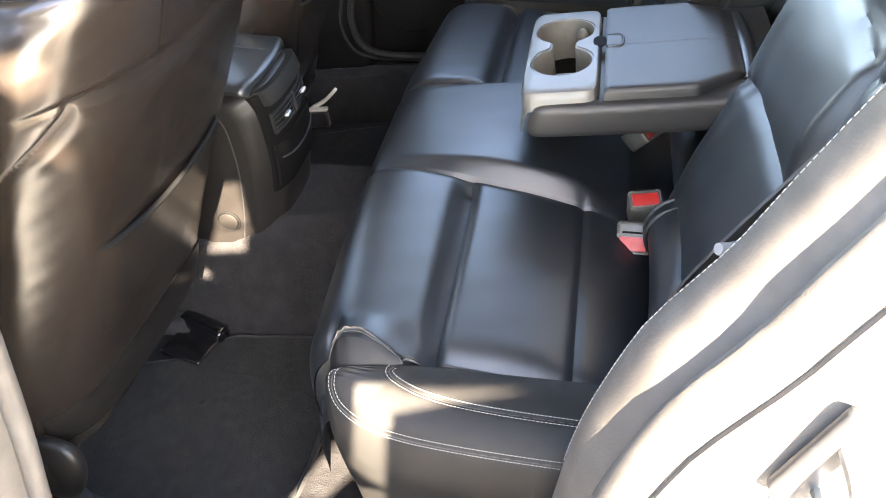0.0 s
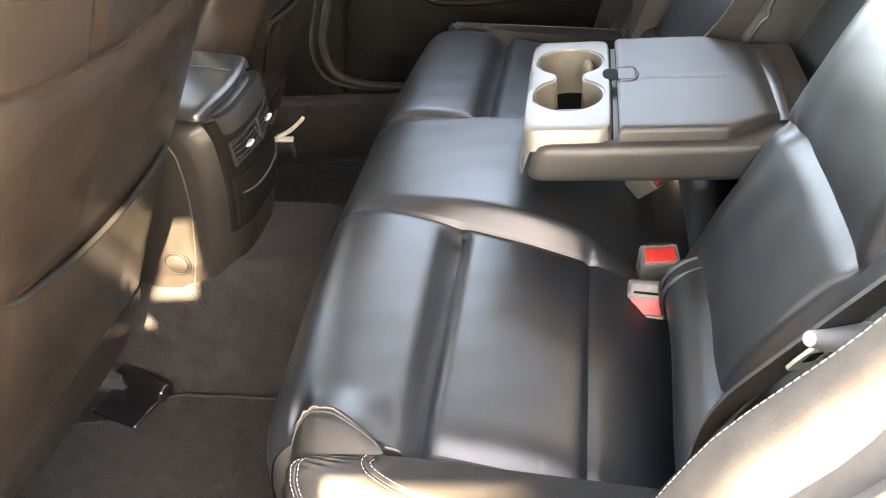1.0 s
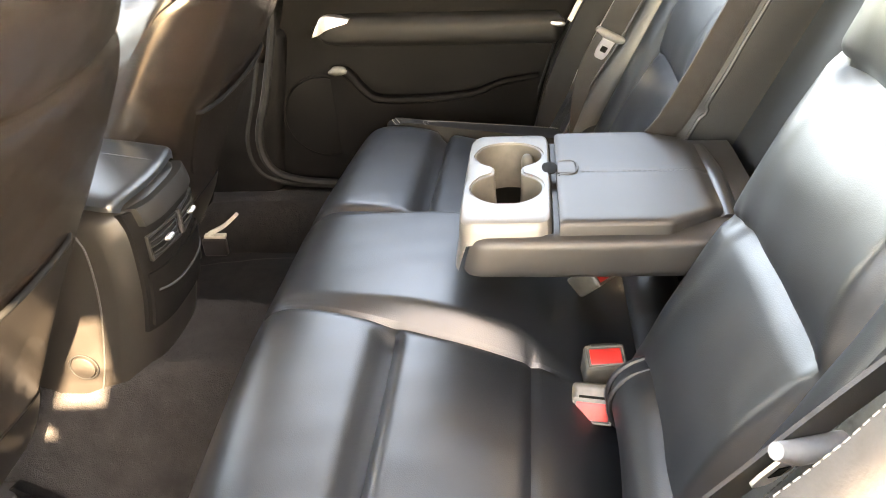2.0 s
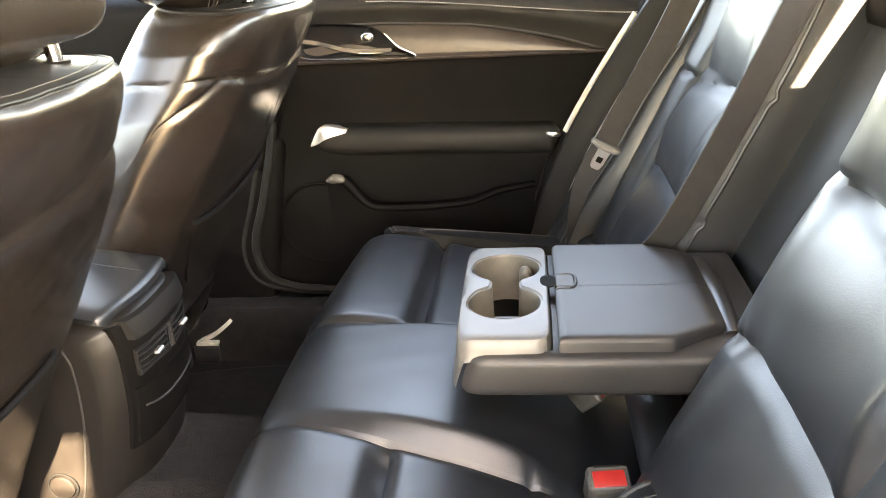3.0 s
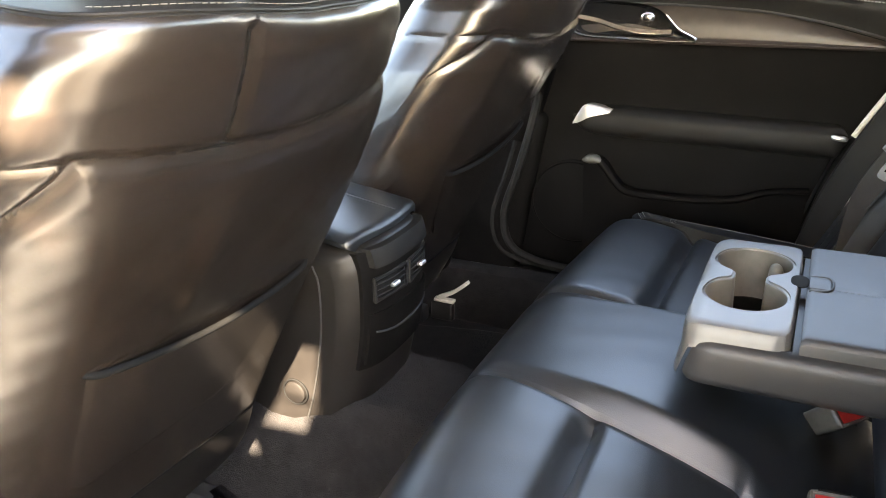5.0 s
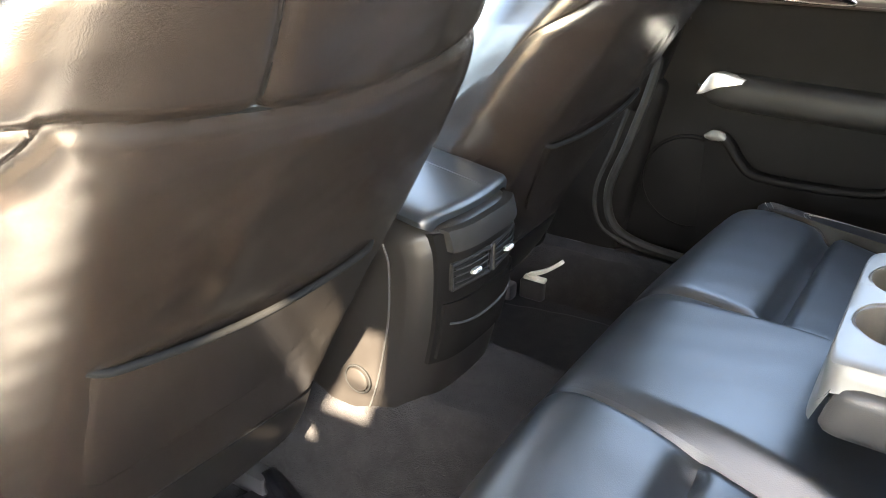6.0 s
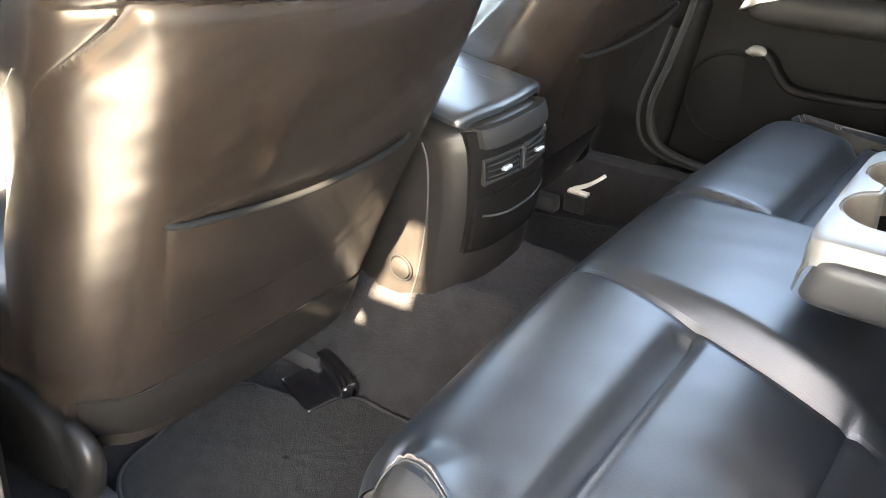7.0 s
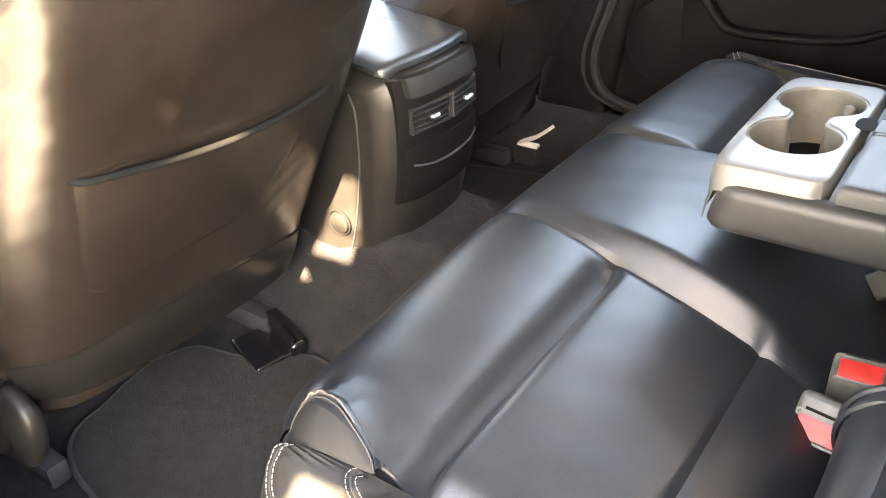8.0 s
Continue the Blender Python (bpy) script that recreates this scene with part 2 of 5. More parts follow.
def sun_shaping_screen():
    """A tall tan screen, added unseen; raking opening and small holes shape the sunlight."""
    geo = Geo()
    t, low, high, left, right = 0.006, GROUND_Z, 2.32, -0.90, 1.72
    # Holes placed so sun falls in chosen patches and the rest stays shaded.
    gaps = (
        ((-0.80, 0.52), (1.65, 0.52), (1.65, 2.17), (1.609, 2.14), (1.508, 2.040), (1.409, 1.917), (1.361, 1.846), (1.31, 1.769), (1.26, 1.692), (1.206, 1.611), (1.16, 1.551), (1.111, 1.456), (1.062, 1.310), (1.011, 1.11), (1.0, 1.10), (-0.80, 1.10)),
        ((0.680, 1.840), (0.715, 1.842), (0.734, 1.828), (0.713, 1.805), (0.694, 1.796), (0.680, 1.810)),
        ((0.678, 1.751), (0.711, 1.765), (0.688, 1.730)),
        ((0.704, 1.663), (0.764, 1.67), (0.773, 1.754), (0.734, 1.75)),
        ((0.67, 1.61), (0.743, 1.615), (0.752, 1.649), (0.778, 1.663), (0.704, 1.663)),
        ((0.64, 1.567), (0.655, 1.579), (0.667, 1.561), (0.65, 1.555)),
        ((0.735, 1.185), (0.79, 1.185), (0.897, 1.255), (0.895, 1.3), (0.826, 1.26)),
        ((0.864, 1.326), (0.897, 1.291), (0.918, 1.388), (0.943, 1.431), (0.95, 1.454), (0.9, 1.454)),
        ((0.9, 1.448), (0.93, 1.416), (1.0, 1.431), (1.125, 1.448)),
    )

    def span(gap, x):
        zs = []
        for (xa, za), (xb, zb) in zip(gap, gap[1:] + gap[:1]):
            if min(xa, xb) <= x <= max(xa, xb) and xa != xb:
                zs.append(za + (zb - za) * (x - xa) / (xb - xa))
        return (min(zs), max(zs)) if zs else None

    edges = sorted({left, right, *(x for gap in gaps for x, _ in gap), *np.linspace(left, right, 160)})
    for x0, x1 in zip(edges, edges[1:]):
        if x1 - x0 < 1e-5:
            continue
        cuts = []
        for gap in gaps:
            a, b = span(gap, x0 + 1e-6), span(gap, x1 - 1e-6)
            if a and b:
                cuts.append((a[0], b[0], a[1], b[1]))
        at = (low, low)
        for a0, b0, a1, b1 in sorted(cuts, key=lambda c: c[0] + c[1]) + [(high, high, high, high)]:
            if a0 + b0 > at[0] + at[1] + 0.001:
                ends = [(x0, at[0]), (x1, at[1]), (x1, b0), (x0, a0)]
                geo.add([(x, SCREEN_Y + dy, z) for dy in (0, -t) for x, z in ends], [(0, 1, 2, 3), (7, 6, 5, 4), (0, 4, 5, 1), (1, 5, 6, 2), (2, 6, 7, 3), (3, 7, 4, 0)])
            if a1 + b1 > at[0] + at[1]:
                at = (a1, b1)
    setting("unseen_sun_screen", geo, TAN_SHEET, "added unseen tan screen with openings that shape the sunlight", "wall")


sun_shaping_screen()

# ---- the car's floor ----
def floor_height(x, y):
    a = np.abs(y)
    tunnel = 0.205 * step(0.178, 0.075, a)
    tunnel = np.where(x < -0.02, tunnel, tunnel * (1 - 0.12 * step(0, 0.2, x)))
    sill = 0.11 * step(0.575, 0.625, a)
    rise = 0.16 * step(-0.25, -0.62, x) * step(0.2, 0.3, a)
    return np.maximum(np.maximum(tunnel, sill), rise) + 0.0025 * ripple(1.7 * x, 1.6 * y)


fx, fy = np.meshgrid(np.linspace(-1.2, 0.75, 150), np.linspace(-0.66, 0.66, 130), indexing="ij")
setting("floor", Geo().grid(np.stack([fx, fy, floor_height(fx, fy)], -1)), CARPET, "charcoal carpet with a raised centre tunnel", "car floor")
setting("underbody", Geo().box((0.1, 0, -0.10), (3.4, 1.30, 0.10), 0.02), RUBBER, "dark underbody beneath the carpet", "car floor")


def floor_mat(side):
    mat_thing = thing("floor_mat", (-0.1, 0.4 * side, 0.02), "dark pile floor mat with a bound edge on the carpet", "floor mat", "rear floor mats")
    outline = curve([(-0.315, 0.40), (-0.325, 0.33), (-0.315, 0.255), (-0.285, 0.238), (-0.235, 0.226), (-0.205, 0.206), (-0.188, 0.186), (-0.16, 0.174), (-0.12, 0.172), (-0.02, 0.172),
                     (0.045, 0.18), (0.06, 0.22), (0.06, 0.45), (0.03, 0.52), (-0.08, 0.527), (-0.18, 0.512), (-0.26, 0.495), (-0.302, 0.465), (-0.315, 0.40)], 140)[:-1]
    mid = outline.mean(0)
    rings = []
    for k, dz in ((1.0, 0.0), (1.0, 0.010), (0.985, 0.013), (0.9, 0.012), (0.5, 0.012), (0.02, 0.012)):
        p = mid + (outline - mid) * k
        rings.append(np.c_[p[:, 0], -p[:, 1], floor_height(p[:, 0], p[:, 1]) + 0.004 + dz])
    part("mat_surface", Geo().grid(np.array(rings), ring_v=True).mirror(side > 0), MAT_PILE, mat_thing)
    edge = np.c_[outline[:, 0], -outline[:, 1], floor_height(outline[:, 0], outline[:, 1]) + 0.011]
    part("binding", Geo().tube(np.vstack([edge, edge[:1]]), 0.0055, 8).mirror(side > 0), MAT_EDGE, mat_thing, "stitched dark edge binding")


floor_mat(-1)
floor_mat(1)


# ---- body shell ----
C_LINE = [(0.40, 0.10), (0.435, 0.25), (0.477, 0.39), (0.568, 0.577), (0.644, 0.713), (0.74, 0.86), (0.86, 1.0), (0.97, 1.09)]


def shell():
    roof = Geo()
    u, v = np.meshgrid(np.linspace(-0.75, 1.05, 30), np.linspace(-0.60, 0.60, 24), indexing="ij")
    crown = 1.19 - 0.05 * (v / 0.6) ** 2 - 0.06 * ((u - 0.1) / 0.95) ** 2
    roof.grid(np.stack([u, v, crown], -1))
    roof.grid(np.stack([u, v, crown + 0.05], -1)[::-1])
    setting("ceiling", roof, HEADLINER, "dark grey cloth headliner under the roof", "ceiling")
    for side in (-1, 1):
        rail = Geo().tube(curve([(-1.25, 0.66, 0.72), (-0.75, 0.63, 1.08), (-0.2, 0.615, 1.15), (0.4, 0.61, 1.155), (0.97, 0.60, 1.10), (1.25, 0.60, 0.95), (1.6, 0.62, 0.78)], 50) * (1, side, 1), 0.045, 12)
        setting("roof_rail", rail, PAINT, "white painted roof rail above the doors", "roof rail")
        b = Geo()
        back = -0.05 if side < 0 else 0.0
        for x0, z0, x1, z1 in ((-0.105 + back, 0.40, -0.045 + back, 0.56), (-0.045 + back, 0.56, -0.04 + back, 1.14)):
            b.tube(curve([(x0, 0.695, z0), ((x0 + x1) / 2, 0.69, (z0 + z1) / 2), (x1, 0.665 if z1 < 1 else 0.62, z1)], 12) * (1, side, 1), 0.036, 12)
        b.box((-0.155 + back, 0.705 * side, 0.24), (0.17, 0.07, 0.46), 0.03, (0, 10, 0), 4)
        setting("centre_pillar", b, SOFT_PLASTIC, "dark plastic covered pillar between the doors", "pillar")
        low = Geo().box((-0.25, 0.685 * side, 0.035), (1.5, 0.12, 0.14), 0.03, (0, 0, 0), 4)
        setting("door_sill", low, HARD_PLASTIC, "black scuffed sill trim below the door opening", "door sill")
        rock = Geo().box((-0.25, 0.765 * side, -0.03), (2.4, 0.06, 0.2), 0.025, (0, 0, 0), 4)
        setting("rocker_panel", rock, PAINT, "white painted rocker panel", "car body")
    # rear of the cabin
    setting("parcel_shelf", Geo().box((1.2, 0, 0.72), (0.7, 1.24, 0.04), 0.015), SOFT_PLASTIC, "dark shelf behind the rear seat", "parcel shelf")
    setting("rear_bulkhead", Geo().box((0.93, 0, 0.35), (0.06, 1.3, 0.72), 0.01, (0, 20, 0)), SOFT_PLASTIC, "dark panel behind the rear seat", "bulkhead")
    trunk = Geo().box((1.75, 0, 0.45), (0.9, 1.55, 0.55), 0.08, (0, 0, 0), 4)
    setting("trunk", trunk, PAINT, "white painted boot of the car", "car body")
    win = Geo()
    u, v = np.meshgrid(np.linspace(0, 1, 10), np.linspace(-0.56, 0.56, 20), indexing="ij")
    win.grid(np.stack([1.03 + 0.5 * u, v, 1.05 - 0.27 * u - 0.03 * (v / 0.56) ** 2], -1))
    ob = setting("rear_window", win, GLASS, "clear rear window", "window")
    ob.visible_shadow = False
    win = Geo()
    win.grid(np.stack([-0.78 - 0.62 * u, v * 1.05, 1.05 - 0.36 * u - 0.04 * (v / 0.56) ** 2], -1))
    ob = setting("windscreen", win, GLASS, "clear windscreen", "window")
    ob.visible_shadow = False


shell()


def rear_jamb(side):
    """The rear edge of a door opening: inner trim, two seals and white painted flange."""
    line = curve(C_LINE, 60)
    line[:, 0] += 0.02 * step(0.45, 0.8, line[:, 1]) + (0.032 if side > 0 else 0.014 + 0.018 * step(0.47, 0.58, line[:, 1]))
    geo = Geo()
    rows = []
    for dx, y in ((0.030, 0.598), (0.006, 0.604), (-0.007, 0.613), (-0.008, 0.626), (-0.003, 0.644), (0.004, 0.664), (0.012, 0.682), (0.020, 0.694)):
        rows.append(np.c_[line[:, 0] + dx, np.full(60, -y), line[:, 1] - dx * 0.6])
    part_of = thing("door_opening_trim", (0.45, 0.65 * side, 0.1), "dark rubber sealed rear edge of the door opening, paint beyond", "door opening")
    geo.grid(np.array(rows))
    # Grey on the near side, black leather on the far side.
    trim_ob = part("inner_trim", geo.mirror(side > 0), GREY_SEAL if side < 0 else LEATHER_END, part_of, "padded edge of the door opening")
    if side < 0:
        sew = np.c_[line[:, 0] - 0.0078, np.full(60, -0.614), line[:, 1] + 0.0042][12:]
        part("stitching", Geo().stitches(sew, 0.006, 0.0040, 0.0005), THREAD, trim_ob, "pale stitching")
    wob = 0.002 * np.sin(np.linspace(0, 40, 60))
    seal = GREY_SEAL if side < 0 else RUBBER
    if side < 0:
        for name, label, band in (("seal", "broad grey door seal", ((0.004, 0.686), (0.002, 0.694), (0.006, 0.706), (0.014, 0.716), (0.024, 0.720))), ("lip", "second grey seal lip", ((0.024, 0.716), (0.022, 0.726), (0.028, 0.740), (0.040, 0.748), (0.056, 0.750)))):
            rows = [np.c_[line[:, 0] + dx + 0.4 * wob, np.full(60, -y), line[:, 1] - dx * 0.6] for dx, y in band]
            part(name, Geo().grid(np.array(rows)), seal, part_of, label)
    else:
        part("seal", Geo().tube(np.c_[line[:, 0] + 0.006 + wob, np.full(60, -0.690), line[:, 1]], 0.013, 10).mirror(), seal, part_of, "round rubber door seal")
    if side > 0:
        part("lip", Geo().tube(np.c_[line[:, 0] + 0.026, np.full(60, -0.712), line[:, 1] - 0.012], 0.009, 8).mirror(), RUBBER, part_of, "narrow rubber lip")
    rows = []
    for dx, y in ((0.020, 0.690), (0.050, 0.742), (0.085, 0.752), (0.095, 0.79), (0.13, 0.80), (0.30, 0.80), (1.2, 0.79)):
        rows.append(np.c_[line[:, 0] + dx, np.full(60, -y), line[:, 1] - min(dx, 0.15) * 0.6])
    part("flange", Geo().grid(np.array(rows)).mirror(side > 0), PAINT, part_of, "white painted door jamb")
    if side > 0:
        # Added black filler that closes the gap beside the far door.
        fill = np.stack([np.c_[line[:, 0] - 0.10, np.full(60, 0.728), line[:, 1]], np.c_[line[:, 0] + 0.02, np.full(60, 0.724), line[:, 1]]])
        part("gap_filler", Geo().grid(fill[:, line[:, 1] < 0.70]), RUBBER, part_of)
        # Strip of sunlight along the trim edge, put in as a pale tube.
        up = (line[:, 1] > 0.44) & (line[:, 1] < 0.68)
        part("sunlit_lip", Geo().tube(np.c_[line[:, 0] - 0.012, np.full(60, 0.646), line[:, 1]][up], 0.0055, 8), SUNLIT_PALE, part_of, "edge of the trim, pale in place of sun on it")
    if side < 0:
        part("striker_plate", Geo().box((0.640, -0.757, 0.515), (0.050, 0.012, 0.085), 0.010, (0, 28, 0), 3), HARD_PLASTIC, part_of, "grey striker plate")
        loop = curve([(0.628, -0.762, 0.495), (0.628, -0.795, 0.50), (0.638, -0.795, 0.53), (0.638, -0.762, 0.535)], 20)
        part("striker_loop", Geo().tube(loop, 0.005, 8), STEEL, part_of, "steel striker loop")


rear_jamb(-1)
rear_jamb(1)


def pillar_edge():
    """The front edge of the open doorway: rubber seal, padded cover and painted jamb."""
    ob = thing("door_opening_trim", (-0.06, -0.66, 0.1), "grey seal along the front edge of the open doorway", "door opening")
    line = curve([(0.055, -0.640, 0.80), (0.035, -0.650, 0.68), (-0.002, -0.655, 0.55), (-0.045, -0.655, 0.40), (-0.088, -0.655, 0.27), (-0.112, -0.66, 0.17), (-0.105, -0.67, 0.11), (-0.05, -0.68, 0.085)], 60)
    part("seal", Geo().tube(line + (-0.010, -0.012, 0), 0.011, 10), GREY_SEAL, ob, "round grey door seal")
    rows = [line + (dx, dy, 0) for dx, dy in ((-0.090, 0.010), (-0.045, 0.012), (-0.020, 0.008), (-0.012, -0.004), (-0.016, -0.016))]
    part("pillar_cover", Geo().grid(np.array(rows)), SOFT_PLASTIC, ob, "dark padded pillar cover")
    rows = [line + (dx, dy, 0) for dx, dy in ((-0.016, -0.020), (-0.018, -0.040), (-0.030, -0.052), (-0.034, -0.085), (-0.050, -0.100), (-0.16, -0.105))]
    part("flange", Geo().grid(np.array(rows)), GREY_SEAL, ob, "grey rubber covered door jamb")


pillar_edge()

# ---- rear bench cushion ----
PROF = curve([(0.055, 0.005), (0.10, 0.10), (0.128, 0.19), (0.132, 0.255), (0.150, 0.303), (0.195, 0.325), (0.30, 0.310), (0.43, 0.277), (0.50, 0.243), (0.55, 0.203), (0.61, 0.178), (0.70, 0.160)], 190)
CUSH_EDGE, MID_EDGE = 0.488, 0.138


def mid_edge(px):
    """Half the width of the raised middle, which widens towards the backrest."""
    return MID_EDGE - 0.026 + 0.034 * step(0.10, 0.48, px)


CORNER = [(0.196, 0.286), (0.206, 0.314), (0.214, 0.333), (0.226, 0.343), (0.248, 0.341), (0.266, 0.330), (0.281, 0.317), (0.315, 0.305)]


def forward(p):
    """Draws the front ends of the outline towards the front seats."""
    p = np.array(p, float)
    p[:, 0] -= 0.017 * step(0.38, 0.24, p[:, 0])
    return p


def cushion_point(px, pz, y):
    """Moves a point of the side profile to its place at y: raised middle, seams and soft edges."""
    a, MID = np.abs(y), mid_edge(px)
    top = step(0.2, 0.30, pz)
    mid = step(MID + 0.012, MID - 0.022, a)
    z = pz + top * (0.003 + 0.024 * step(0.16, 0.38, px) * step(0.53, 0.43, px)) * mid
    x = px - 0.012 * step(0.30, 0.17, px) * step(0.02, 0.2, pz) + 0.022 * np.clip((a - 0.16) / 0.33, 0, 1) ** 1.3 * step(0.36, 0.17, px) * step(0.02, 0.2, pz)
    out = 1 - mid
    inside = step(MID - 0.01, MID + 0.03, a) * step(CUSH_EDGE + 0.001, CUSH_EDGE - 0.05, a)
    bulge = 0.006 * np.sin(np.clip((px - 0.13) / 0.165, 0, 1) * np.pi) + 0.003 * np.sin(np.clip((px - 0.297) / 0.158, 0, 1) * np.pi) + 0.003 * np.sin(np.clip((px - 0.455) / 0.2, 0, 1) * np.pi)
    z = z + top * inside * out * bulge
    z = z + top * out * (groove(px - 0.293, 0.013, 0.017) + groove(px - 0.300, 0.005, 0.007)) * step(MID + 0.002, MID + 0.034, a)
    z = z + top * out * groove(px - 0.455, 0.005, 0.006) + top * groove(a - MID - 0.010, 0.005, 0.005)
    edge = step(CUSH_EDGE - 0.045, CUSH_EDGE + 0.012, a)
    z = z - 0.016 * edge**2 * step(0.1, 0.3, pz)
    x = x + 0.012 * edge**2 * step(0.34, 0.15, px) * step(0.05, 0.2, pz)
    rise = forward(CORNER)
    lift = np.interp(x, rise[:, 0], rise[:, 1])
    near = step(CUSH_EDGE - 0.055, CUSH_EDGE - 0.006, -y) * step(0.179, 0.195, x) * step(0.308, 0.275, x) * step(0.24, 0.30, pz)
    z = z + (lift - z) * near
    z = z + top * 0.0006 * ripple(px * 1.5, y * 1.5, 1.0)
    return x, z


BENCH = thing("rear_bench_seat", (0.35, 0, 0), "black leather rear bench with sewn backrests, worn at one corner", "car seat")


def bench_cushion():
    seat = BENCH
    spans = {"side_cushion": (-CUSH_EDGE, -MID_EDGE - 0.004), "middle_cushion": (-MID_EDGE - 0.004, MID_EDGE + 0.004), "far_cushion": (MID_EDGE + 0.004, CUSH_EDGE)}
    for name, (y0, y1) in spans.items():
        y = np.linspace(y0, y1, 70)[None]
        shift = (mid_edge(PROF[:, :1]) - MID_EDGE) * np.interp(np.abs(y), [0, MID_EDGE, CUSH_EDGE], [0, 1, 0]) * np.sign(y)
        y = y + shift
        x, z = cushion_point(PROF[:, :1] + 0 * y, PROF[:, 1:] + 0 * y, y)
        keep = PROF[:, 1] > 0.17
        p = np.stack([x, y + 0 * x, z], -1)
        i0 = np.argmax(keep)
        part("middle_cushion" if "mid" in name else "side_cushion", Geo().grid(p[i0:]), LEATHER, seat)
        part("base_skirt", Geo().grid(p[: i0 + 1]), CARPET, seat, "dark carpeted skirt down to the floor")
    k_in = [0, 0.05, 0.10, 0.15, 0.20, 0.27, 0.33, 1.0]
    inner = np.array([(0.207, 0.511, 0.290), (0.213, 0.513, 0.303), (0.224, 0.511, 0.315), (0.240, 0.508, 0.319), (0.257, 0.504, 0.317), (0.285, 0.497, 0.310), (0.310, 0.4925, 0.303), (0.66, 0.486, 0.256)])
    plan = curve([(0.203, 0.516), (0.203, 0.530), (0.216, 0.554), (0.262, 0.575), (0.34, 0.586), (0.45, 0.592), (0.55, 0.592), (0.66, 0.59)], 60)
    prof = curve([(0.0, -0.002, 0.0), (0.25, 0.001, 0.2), (0.5, 0.0, 0.36), (0.72, -0.007, 0.5), (0.86, -0.018, 0.6), (0.95, -0.037, 0.69), (1.0, -0.065, 0.78), (1.0, -0.09, 0.84), (0.975, -0.13, 0.91), (0.93, -0.16, 0.96), (0.9, -0.2, 1.0)], 60)

    plain = inner.copy()
    plain[:7] = [(0.207, 0.490, 0.285), (0.211, 0.490, 0.299), (0.224, 0.490, 0.309), (0.240, 0.489, 0.312), (0.257, 0.489, 0.311), (0.285, 0.489, 0.307), (0.310, 0.489, 0.302)]

    inner, plain, plan = forward(inner), forward(plain), forward(plan)

    def bolster(th, r):
        """A point of the rounded end beside the door: th along it, r from the seam outwards."""
        th, r = np.broadcast_arrays(np.asarray(th, float), np.asarray(r, float))
        k = np.linspace(0, 1, len(plan))
        ins = [np.interp(th, k_in, start[:, c]) for c in range(3)]
        q = np.interp(r, prof[:, 2], prof[:, 0])
        x = ins[0] + (np.interp(th, k, plan[:, 0]) - ins[0]) * q
        y = ins[1] + (np.interp(th, k, plan[:, 1]) - ins[1]) * q
        z = ins[2] + np.interp(r, prof[:, 2], prof[:, 1]) + 0.010 * step(0.12, 0.0, th) * step(0.0, 0.4, r) + (0.012 if side > 0 else 0.0)
        return np.stack([x, -y, z], -1)

    seams = [curve([(0.118, 0.02), (0.119, 0.14), (0.126, 0.30), (0.16, 0.45), (0.22, 0.55), (0.34, 0.60), (0.6, 0.62), (0.98, 0.62)], 140),
             curve([(0.262, 0.03), (0.266, 0.09), (0.285, 0.18), (0.33, 0.26), (0.43, 0.33), (0.6, 0.37), (0.98, 0.39)], 140)]
    for side in (-1, 1):
        # rounded end beside the door
        start = inner if side < 0 else plain
        tt, rr = np.meshgrid(np.linspace(0, 1, 150) ** 1.25, np.linspace(0, 1, 100), indexing="ij")
        p = bolster(tt, rr)
        near = np.full(tt.shape, 9.0)
        for seam in seams:
            for q in bolster(seam[:, 0], seam[:, 1]):
                near = np.minimum(near, np.linalg.norm(p - q, axis=-1))
        fold = 0.0016 * np.exp(-(((tt - 0.165) / 0.05) ** 2)) * np.sin(np.clip(rr / 0.45, 0, 1) * np.pi) * np.sin(rr * 75 + 12 * tt)
        p[..., 2] += groove(near, 0.0032, 0.0018) + fold
        p = np.concatenate([p[:, :1] + (0, 0.004, -0.06), p], 1)
        end = part("end_bolster", Geo().grid(p).mirror(side > 0), LEATHER_END, seat, "rounded leather end with double stitching")
        for seam in seams:
            line = bolster(seam[:, 0], seam[:, 1])
            part("seam_line", Geo().tube(line + (0, 0, -0.0014), 0.0007, 5).mirror(side > 0), SEAM, end)
            out = bolster(seam[:, 0], seam[:, 1] + 0.01)
            out2 = bolster(seam[:, 0] + 0.01, seam[:, 1])
            nrm = np.cross(out - line, out2 - line)
            nrm *= np.sign(nrm[:, 2:]) / np.linalg.norm(nrm, axis=1)[:, None]
            tan = np.gradient(line, axis=0)
            tan /= np.linalg.norm(tan, axis=1)[:, None]
            across = np.cross(nrm, tan)
            for d in (-0.0036, 0.0036):
                part("stitching", Geo().stitches(line + across * d + nrm * 0.0002, 0.0044, 0.0031, 0.00042).mirror(side > 0), THREAD, end, "pale stitching")
        # hidden filling between cushion and end
        yy = np.full(100, CUSH_EDGE)
        x, z = cushion_point(PROF[36:136, 0], PROF[36:136, 1], yy * (1 if side > 0 else -1))
        lead = np.c_[x, -yy, z]
        part("edge_fill", Geo().grid(np.stack([lead + (0, 0.003, -0.003), lead + (0.003, -0.003, -0.032), lead + (0.004, -0.03, -0.06)], 1)).mirror(side > 0), LEATHER, seat)
        # seam cord between cushion and end
        yy = np.full(70, CUSH_EDGE - 0.002)
        xs = np.linspace(0.16, 0.62, 70)
        x, z = cushion_point(xs, np.interp(xs, PROF[95:, 0], PROF[95:, 1]), yy)
        part("piping", Geo().tube(np.c_[x, -yy, z + 0.001][8:], 0.0022, 6).mirror(side > 0), SEAM, seat)
